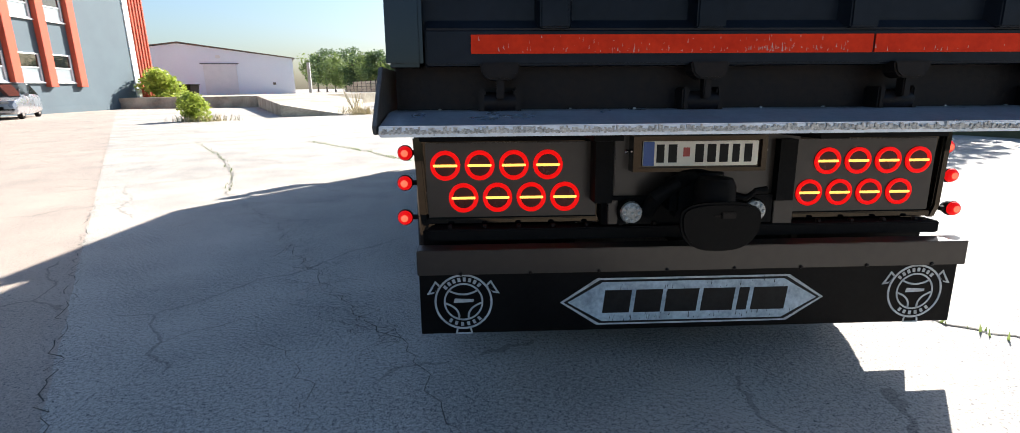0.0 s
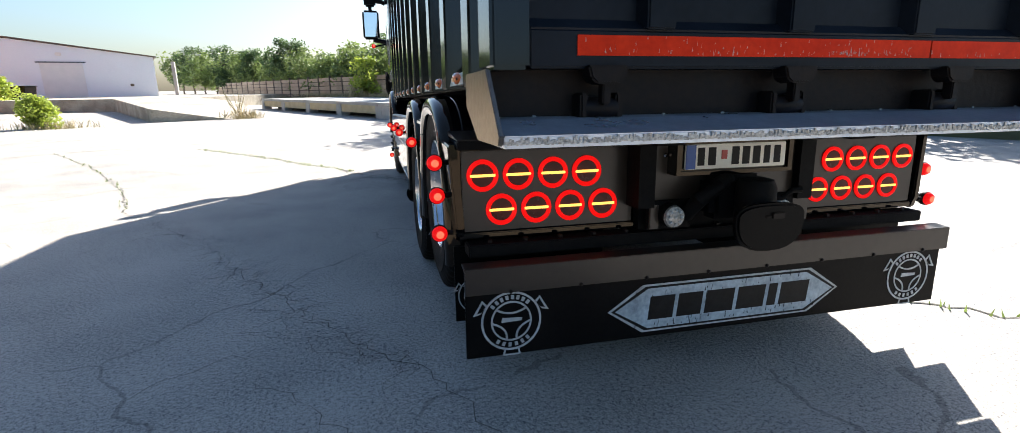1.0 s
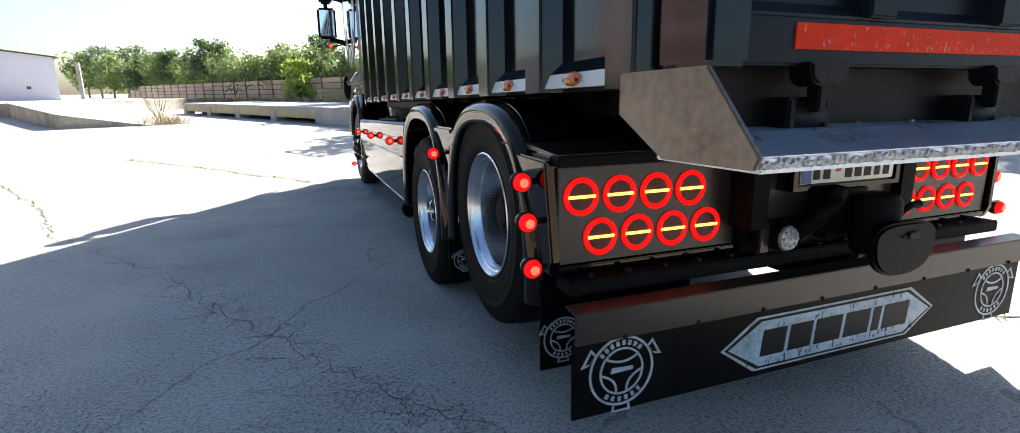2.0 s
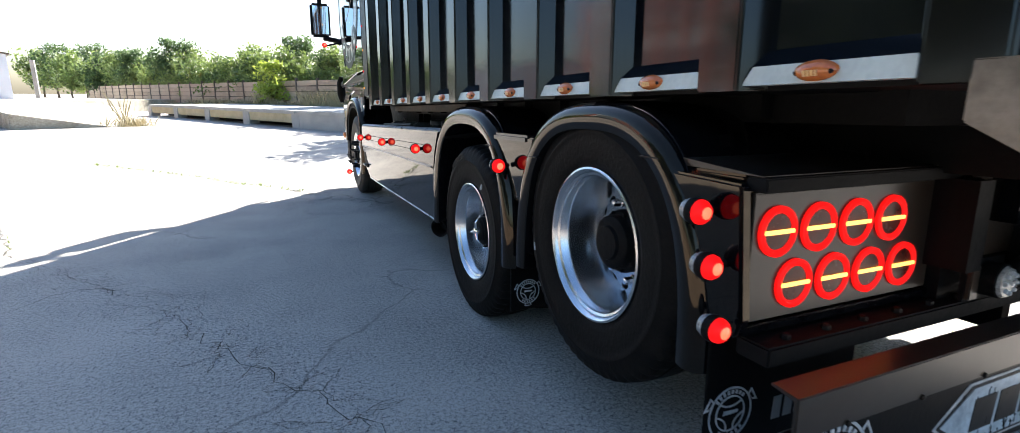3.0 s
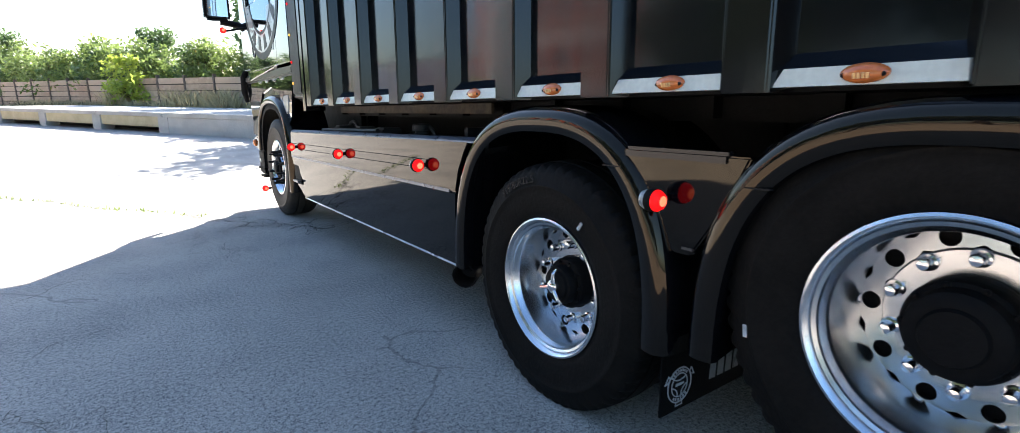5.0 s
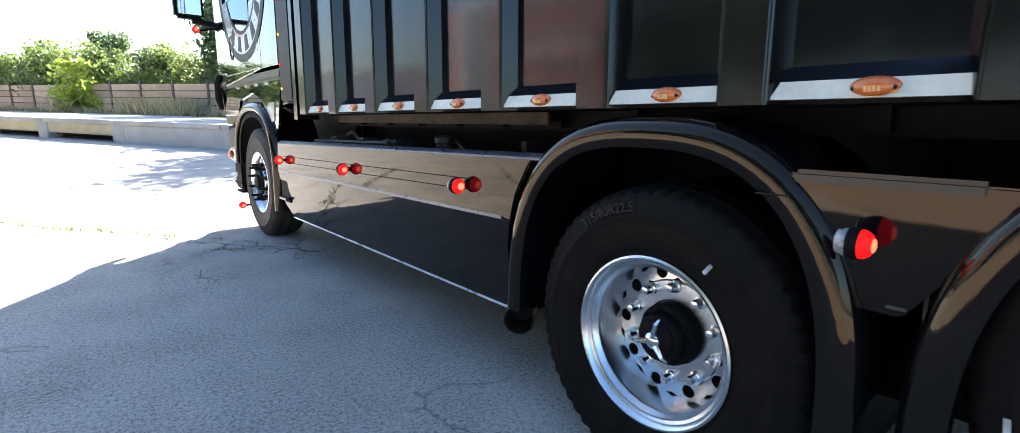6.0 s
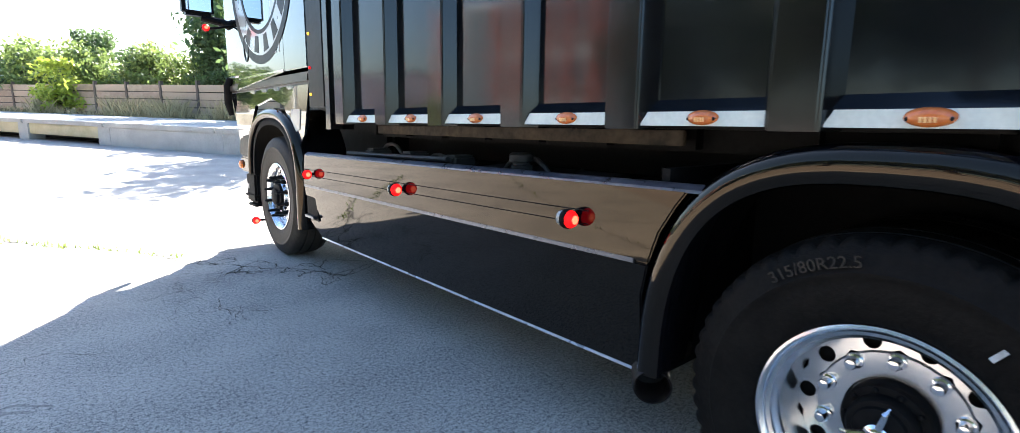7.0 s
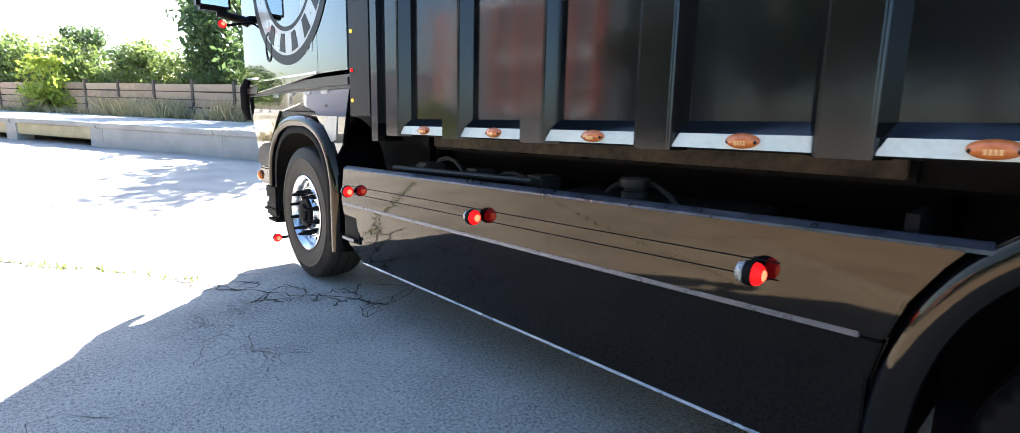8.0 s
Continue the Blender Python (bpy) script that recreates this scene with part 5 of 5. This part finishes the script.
# weeds, dry grass and a strip of earth behind the dock
bm = bmesh.new()
p = [D0 + DD * -14 + DN * 5.6, D0 + DD * (LENGTH + 12) + DN * 5.6, D0 + DD * (LENGTH + 12) + DN * 40, D0 + DD * -14 + DN * 40]
prism(bm, [tuple(q) for q in p], 2, -0.1, 0.55)
block("verge", "rough grassy earth bank behind the dock", "verge", bm, M["weed"])


def tufts(name, label, spots, material, seed, n, h0, h1, w, z):
    rnd = random.Random(seed)
    bm = bmesh.new()
    for _ in range(n):
        x, y, sx, sy = rnd.choice(spots)
        blade(bm, rnd.gauss(x, sx), rnd.gauss(y, sy), z, rnd.uniform(h0, h1), w, rnd)
    ob = new(name, mesh_of(name, bm, material))
    tagged(ob, label, "grass", kind="stuff")


def along(a, off):
    q = D0 + DD * a + DN * off
    return q.x, q.y


tufts("verge_grass", "tall rough grass along the fence", [(*along(a * 0.5 - 10, 6.4), 0.5, 0.5) for a in range(96)], M["weed"], 3, 30000, 0.12, 0.38, 0.007, 0.5)
tufts("dry_grass", "dry yellow grass along the fence", [(*along(a * 0.5 - 10, 6.0), 0.4, 0.5) for a in range(60)], M["straw"], 4, 3000, 0.25, 0.6, 0.008, 0.5)
tufts("dry_stalks", "tall dry seed stalks by the dock", [(*along(a, 5.9), 0.35, 0.4) for a in (9, 10.5, 12.5, 13, 3, 16.5)], M["straw"], 5, 1500, 0.5, 1.2, 0.012, 0.5)
tufts("dead_shrub", "dry brown shrub by the ramp end", [(-7.6, 26.3, 0.45, 0.35), (-7.3, 26.6, 0.3, 0.3)], M["straw"], 6, 420, 0.1, 0.5, 0.008, 0.0)
tufts("dead_stem", "tall bare dry plant by the ramp end", [(-7.7, 26.6, 0.12, 0.12)], M["straw"], 7, 22, 0.7, 1.6, 0.007, 0.0)

# concrete-post fence with brown planks
fence = thing("plank_fence", "brown weathered plank fence with concrete posts", "fence", kind="structure")
F0, F1 = Vector((-22.0, 83.0)), Vector((10.5, 14.0))
FD = (F1 - F0).normalized()
FN = 30
fl = (F1 - F0).length / FN
ang = math.degrees(math.atan2(FD.y, FD.x))
bm = B((-0.07, 0.07, -0.08, 0.08, 0.4, 2.35))
post0 = part("post", bm, M["post"], fence, bevel=0.01)
q = F0
post0.matrix_basis = pose(q.x, q.y, 0, 0, 0, ang)
bm = B((0.08, fl - 0.08, -0.022, 0.022, 0, 0.302))
plank0 = part("plank", bm, M["plank"], fence)
plank0.matrix_basis = pose(q.x, q.y, 0.50, 0, 0, ang)
# dark sheet added behind each bay so no daylight shows between planks
back0 = part("backing_board", B((0.0, fl, 0.085, 0.105, 0.45, 2.17)), M["bark"], fence, "added dark sheet that keeps daylight out of the plank gaps")
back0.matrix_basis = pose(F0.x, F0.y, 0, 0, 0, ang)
rnd = random.Random(11)
for i in range(FN):
    q = F0 + FD * fl * i
    if i:
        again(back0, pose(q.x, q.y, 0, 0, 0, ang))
    if i:
        again(post0, pose(q.x, q.y, rnd.uniform(-0.03, 0.03), 0, 0, ang))
    for k in range(5):
        if i or k:
            again(plank0, pose(q.x, q.y, 0.50 + 0.345 * k + rnd.uniform(-0.008, 0.008), 3 + rnd.uniform(-1.5, 1.5), rnd.uniform(-0.5, 0.5), ang))


# ---- trees ----
def tree_meshes(seed, height, spread, material, leaves=2600, leaf=0.17, trunk_h=0.3):
    rnd = random.Random(seed)
    tb = bmesh.new()
    top = height * 0.8
    pts = [(rnd.gauss(0, 0.04) * i, rnd.gauss(0, 0.04) * i, top * i / 5) for i in range(6)]
    r0 = 0.022 * height
    tube(tb, pts, [r0 * (1 - 0.16 * i) for i in range(6)], 8)
    clumps = []
    for i in range(14):
        a, z = rnd.uniform(0, 6.28), height * rnd.uniform(trunk_h, 0.78)
        reach = spread * rnd.uniform(0.45, 1.0) * (1.05 - 0.55 * (z / height - trunk_h))
        end = (reach * math.cos(a), reach * math.sin(a), z + height * rnd.uniform(0.02, 0.16))
        tube(tb, [(0, 0, z * 0.85), (end[0] * 0.5, end[1] * 0.5, (z + end[2]) / 2), end], [r0 * 0.4, r0 * 0.25, r0 * 0.1], 5)
        clumps.append((end, spread * rnd.uniform(0.30, 0.52)))
        clumps.append(((end[0] * 0.5, end[1] * 0.5, (z + end[2]) / 2 + 0.2), spread * rnd.uniform(0.25, 0.45)))
    for i in range(6):
        clumps.append(((rnd.gauss(0, 0.25) * spread, rnd.gauss(0, 0.25) * spread, height * rnd.uniform(0.72, 0.97)), spread * rnd.uniform(0.2, 0.36)))
    verts, faces = [], []
    for _ in range(leaves):
        c, r = rnd.choice(clumps)
        d = Vector((rnd.gauss(0, 1), rnd.gauss(0, 1), rnd.gauss(0, 0.8))).normalized() * r * rnd.uniform(0.55, 1.08)
        p = Vector(c) + d
        u = Vector((rnd.gauss(0, 1), rnd.gauss(0, 1), rnd.gauss(0, 1))).normalized()
        w = u.cross(Vector((rnd.gauss(0, 1), rnd.gauss(0, 1), rnd.gauss(0, 1)))).normalized()
        s = leaf * rnd.uniform(0.6, 1.35)
        k = len(verts)
        verts += [p - u * s, p + w * s * 0.45, p + u * s, p - w * s * 0.45]
        faces.append((k, k + 1, k + 2, k + 3))
    cm = bpy.data.meshes.new("crown")
    cm.from_pydata([tuple(v) for v in verts], [], faces)
    cm.materials.append(material)
    return mesh_of("trunk", tb, M["bark"], smooth=True), cm


KINDS = [tree_meshes(31, 5.2, 2.3, M["leaf"]), tree_meshes(32, 6.0, 2.2, M["leafdark"]), tree_meshes(33, 4.6, 2.5, M["leaf"]), tree_meshes(34, 6.6, 2.4, M["leafdark"], 3200)]
DEEP = tree_meshes(38, 6.6, 2.7, M["leafdeep"], 3200, 0.2)
PALE = tree_meshes(35, 2.7, 1.25, M["leafpale"], 1800, 0.12, 0.1)
BUSH = tree_meshes(36, 2.6, 1.6, M["leafpale"], 4200, 0.14, 0.05)


def tree(kind, x, y, z, scale, turn, name="tree", label="leafy green tree behind the fence", group="trees along the fence"):
    t = thing(name, label, "tree" if name == "tree" else "bush", group, m=pose(x, y, z, 0, 0, turn) @ Matrix.Scale(scale, 4))
    for nm, me in zip(("trunk", "crown"), kind):
        ob = new(nm, me)
        ob.parent = t


rnd = random.Random(17)
for i in range(36):
    q = F0 + FD * (1.95 * i + rnd.uniform(-0.6, 0.6)) + Vector((-FD.y, FD.x)) * rnd.uniform(1.4, 3.6) * (1 if -FD.y > 0 else -1)
    k = (0, 2, 1, 0, 2, 0, 3, 2, 0, 1, 2, 3)[i % 12]
    tree(KINDS[k], q.x, q.y, 0.4, rnd.uniform(0.85, 1.15) * (0.86 if k in (1, 3) else 1.0) * (0.98 if i < 14 else 0.8 if i < 24 else 0.72), rnd.uniform(0, 360))
tree(PALE, -1.6, 39.0, 0.62, 1.04, 20, "bush", "bright yellow-green bush in front of the fence", "bushes")
tree(BUSH, -27.6, 44.6, 0, 1.12, 40, "bush", "dense green bush beside the building", "bushes")
tree(BUSH, -13.85, 22.5, 0, 0.46, 70, "bush", "low straggly yellow-green bush in the yard", "bushes")
tufts("bush_grass", "dry grass round the low bush", [(-13.6, 22.5, 0.6, 0.3)], M["straw"], 9, 350, 0.1, 0.4, 0.015, 0)
for x, y, k, sc in ((4.4, 33.5, 3, 1.1), (7.5, 22.5, 3, 1.1), (5.8, 20.6, 1, 1.12), (4.8, 26.5, 3, 0.9), (9.0, 25.0, 1, 1.0), (9.5, 18.5, 1, 1.05), (12.5, 15.0, 3, 1.0), (15.5, 11.0, 1, 1.1), (19.0, 13.5, 3, 1.1), (17.5, 6.5, 2, 1.1)):
    tree(KINDS[k], x, y, 0.0, sc, x * 37, label="dark leafy tree beside the yard", group="trees beside the yard")
for x, y, k, sc in ((-47, 88, 1, 1.05), (-51, 86, 3, 0.95), (-20, 96, 0, 1.1), (-23, 86, 2, 1.0), (-25.5, 90, 0, 1.1), (-28, 94, 1, 1.1), (-31, 99, 0, 1.2), (-20.5, 81, 1, 1.0)):
    tree(KINDS[k], x, y, 0.0, sc * 1.15, x * 11, label="distant tree behind the hall", group="distant trees")
# out of view: trees added to darken what the tipper side reflects
for x, y, k, sc in ((-19, 5.0, 3, 1.6), (-20, 1.0, 1, 1.6), (-19, -3.5, 3, 1.4), (-20, -8, 1, 1.4), (-20.5, 9.0, 3, 1.6), (-23, 12.5, 3, 1.5), (-19, -13, 3, 1.2), (-24, 18.2, 3, 1.2)):
    tree(DEEP, x, y, 0, sc, x * 23, label="unseen leafy tree across the yard, darkened for the truck reflections", group="trees across the yard")

# ---- white hall ----
hall = thing("storage_hall", "large white gabled storage hall", "building", kind="structure")
HR, HL = Vector((-22.0, 60.0)), Vector((-42.0, 52.3))
hd = (HL - HR).normalized()
hn = Vector((-hd.y, hd.x))
if hn.y < 0:
    hn = -hn
W = (HL - HR).length
frame_m = Matrix(((hd.x, hn.x, 0, HR.x), (hd.y, hn.y, 0, HR.y), (0, 0, 1, 0.82), (0, 0, 0, 1)))


def hp(name, bm, material, parent=None, bevel=0.0, label=""):
    bm.transform(frame_m)
    return part(name, bm, material, parent or hall, label, bevel)


bm = bmesh.new()
prism(bm, [(0, 0), (0, 3.75), (W / 2, 5.2), (W, 3.75), (W, 0)], 1, 0, 40)
hp("wall", bm, M["hall"])
bm = bmesh.new()
prism(bm, [(-0.25, 3.71), (W / 2, 5.24), (W + 0.25, 3.71), (W + 0.25, 3.83), (W / 2, 5.36), (-0.25, 3.83)], 1, -0.2, 40.2)
hp("roof", bm, M["post"])
dr = hp("sliding_door", B((5.6, 8.7, -0.10, -0.01, 0, 3.15)), M["halldoor"], label="pale sliding door")
hp("door_rail", B((5.35, 8.95, -0.14, -0.01, 3.15, 3.25)), M["trim"], dr)
hp("wall_lamp", B((7.0, 7.45, -0.25, -0.01, 3.75, 4.05)), M["frame"], bevel=0.05)
hp("vent", B((1.9, 2.2, -0.05, -0.01, 1.0, 1.25)), M["post"])
block("concrete_post", "tall grey concrete post by the hall", "post", B((-20.2, -19.9, 59.0, 59.3, 0.9, 4.1)), M["concrete"], kind="", bevel=0.02)

# ---- grey-blue building with orange-red pilasters ----
bld = thing("office_building", "grey-blue rendered building with orange-red pilasters", "building", kind="structure")
FX = -29.5
H = 10.5
bm = B((FX - 12, FX, 25.0, 44.2, -0.1, H))
wall = part("wall", bm, M["facade"], bld, "grey-blue rendered wall")
part("plinth", B((FX, FX + 0.05, 25.0, 44.0, -0.1, 0.45)), M["facade"], bld)
part("corner_fin", B((FX - 1.0, FX + 0.08, 44.2, 44.85, -0.1, H + 0.3)), M["frame"], bld, "white corner fin", bevel=0.02)
part("end_wall", B((FX - 3.0, FX + 0.02, 44.85, 46.9, -0.1, H + 0.2)), M["pilaster"], bld, "orange-red end wall")
for i in range(5):
    part("end_ridge", B((FX + 0.02, FX + 0.10, 45.05 + 0.4 * i, 45.2 + 0.4 * i, -0.1, H + 0.2)), M["pilaster"], bld)
part("roof_edge", B((FX - 12.2, FX + 0.2, 24.8, 44.2, H, H + 0.25)), M["frame"], bld)
ys = [38.05 - 2.7 * i for i in range(5)]
for y in ys:
    part("pilaster", B((FX, FX + 0.35, y - 0.33, y + 0.33, 1.7, H)), M["pilaster"], bld, "orange-red pilaster", bevel=0.02)
for y in [36.6 - 2.7 * i for i in range(4)]:
    for z in (2.0, 5.9):
        fr = part("window", B((FX, FX + 0.06, y - 0.95, y + 0.95, z, z + 0.09), (FX, FX + 0.06, y - 0.95, y + 0.95, z + 1.73, z + 1.82), (FX, FX + 0.06, y - 0.95, y - 0.84, z + 0.09, z + 1.73), (FX, FX + 0.06, y + 0.84, y + 0.95, z + 0.09, z + 1.73), (FX, FX + 0.06, y - 0.84, y + 0.84, z + 0.88, z + 0.96)), M["frame"], bld, "white window frame")
        part("pane", B((FX + 0.004, FX + 0.02, y - 0.84, y + 0.84, z + 0.96, z + 1.73)), M["glass"], fr)
        part("blind", B((FX + 0.004, FX + 0.02, y - 0.84, y + 0.84, z + 0.09, z + 0.88)), M["blind"], fr, "pale lower pane")
        part("sill", B((FX, FX + 0.16, y - 1.0, y + 1.0, z - 0.06, z - 0.003)), M["frame"], fr)

# ---- parked car ----
car = thing("parked_car", "silver hatchback parked by the building", "car", m=pose(-27.05, 28.8, 0, 0, 0, 116) @ Matrix.Scale(1.06, 4))
bm = bmesh.new()
sect = [(-2.15, 0.30, 0.62, 0.78), (-2.05, 0.24, 0.80, 0.86), (-1.0, 0.20, 0.98, 0.90), (-0.35, 0.20, 1.05, 0.90), (0.4, 0.20, 1.08, 0.90), (1.5, 0.22, 1.06, 0.89), (2.0, 0.26, 0.98, 0.86), (2.1, 0.34, 0.80, 0.80)]
rings = []
for x, z0, z1, hw in sect:
    rings.append([bm.verts.new((x, a * hw, z)) for a, z in ((-0.92, z0), (-1, z0 + 0.15), (-1, z1 - 0.2), (-0.93, z1), (0.93, z1), (1, z1 - 0.2), (1, z0 + 0.15), (0.92, z0))])
for a, b in zip(rings, rings[1:]):
    for i in range(8):
        bm.faces.new((a[i], a[(i + 1) % 8], b[(i + 1) % 8], b[i]))
bm.faces.new(rings[0][::-1])
bm.faces.new(rings[-1])
bm.transform(Matrix.Scale(1.12, 4))
part("body", bm, M["carpaint"], car, "silver body", bevel=0.03, smooth=True)
bm = bmesh.new()
rings = []
for x, z, hw in ((-1.05, 1.0, 0.80), (-0.30, 1.52, 0.64), (0.9, 1.58, 0.64), (1.7, 1.5, 0.60), (2.02, 1.05, 0.78)):
    rings.append([bm.verts.new((x, -hw - 0.02, 0.98)), bm.verts.new((x, -hw, z)), bm.verts.new((x, hw, z)), bm.verts.new((x, hw + 0.02, 0.98))])
for a, b in zip(rings, rings[1:]):
    for i in range(4):
        bm.faces.new((a[i], a[(i + 1) % 4], b[(i + 1) % 4], b[i]))
bm.faces.new(rings[0][::-1])
bm.faces.new(rings[-1])
bm.transform(Matrix.Scale(1.12, 4))
part("cabin_glass", bm, M["glass"], car, "dark windows", bevel=0.03)
part("roof", B((-0.25, 1.9, -0.68, 0.68, 1.745, 1.80)), M["carpaint"], car, bevel=0.025)
for s in (-1, 1):
    for x in (-1.45, 1.5):
        bm = bmesh.new()
        lathe(bm, [(0.20, s * 0.93), (0.33, s * 0.95), (0.35, s * 0.90), (0.35, s * 0.76), (0.2, s * 0.74)], 28, 1, (x, 0, 0.35))
        wl = part("wheel", bm, M["rubber"], car, smooth=True)
        bm = bmesh.new()
        lathe(bm, [(0.22, s * 0.945), (0.20, s * 0.955), (0.06, s * 0.945), (0.003, s * 0.95)], 20, 1, (x, 0, 0.35))
        part("rim", bm, M["alloy"], wl, smooth=True)
    part("headlight", B((-2.36, -2.18, s * 0.55 - 0.17, s * 0.55 + 0.17, 0.72, 0.88)), M["led"], car, bevel=0.03)
    part("door_mirror", B((-0.95, -0.80, s * 1.08 - 0.10, s * 1.08 + 0.08, 1.10, 1.26)), M["carpaint"], car, bevel=0.03)
part("grille", B((-2.42, -2.36, -0.5, 0.5, 0.45, 0.66)), M["flap"], car, bevel=0.02)

# ---- waste container on the platform ----
bin_ = thing("waste_container", "dark steel waste container on the platform", "container", m=pose(-27.2, 47.6, 0.851, 0, 0, -18))
bm = bmesh.new()
prism(bm, [(-0.75, 0.12), (-0.9, 0.95), (0.9, 0.95), (0.75, 0.12)], 1, -0.5, 0.5)
part("bin", bm, M["chute"], bin_, bevel=0.02)
part("lid", B((-0.95, 0.95, -0.55, 0.55, 0.955, 1.02)), M["dark"], bin_, bevel=0.02)
for x in (-0.6, 0.6):
    part("foot", B((x - 0.06, x + 0.06, -0.4, 0.4, 0.0, 0.118)), M["dark"], bin_)
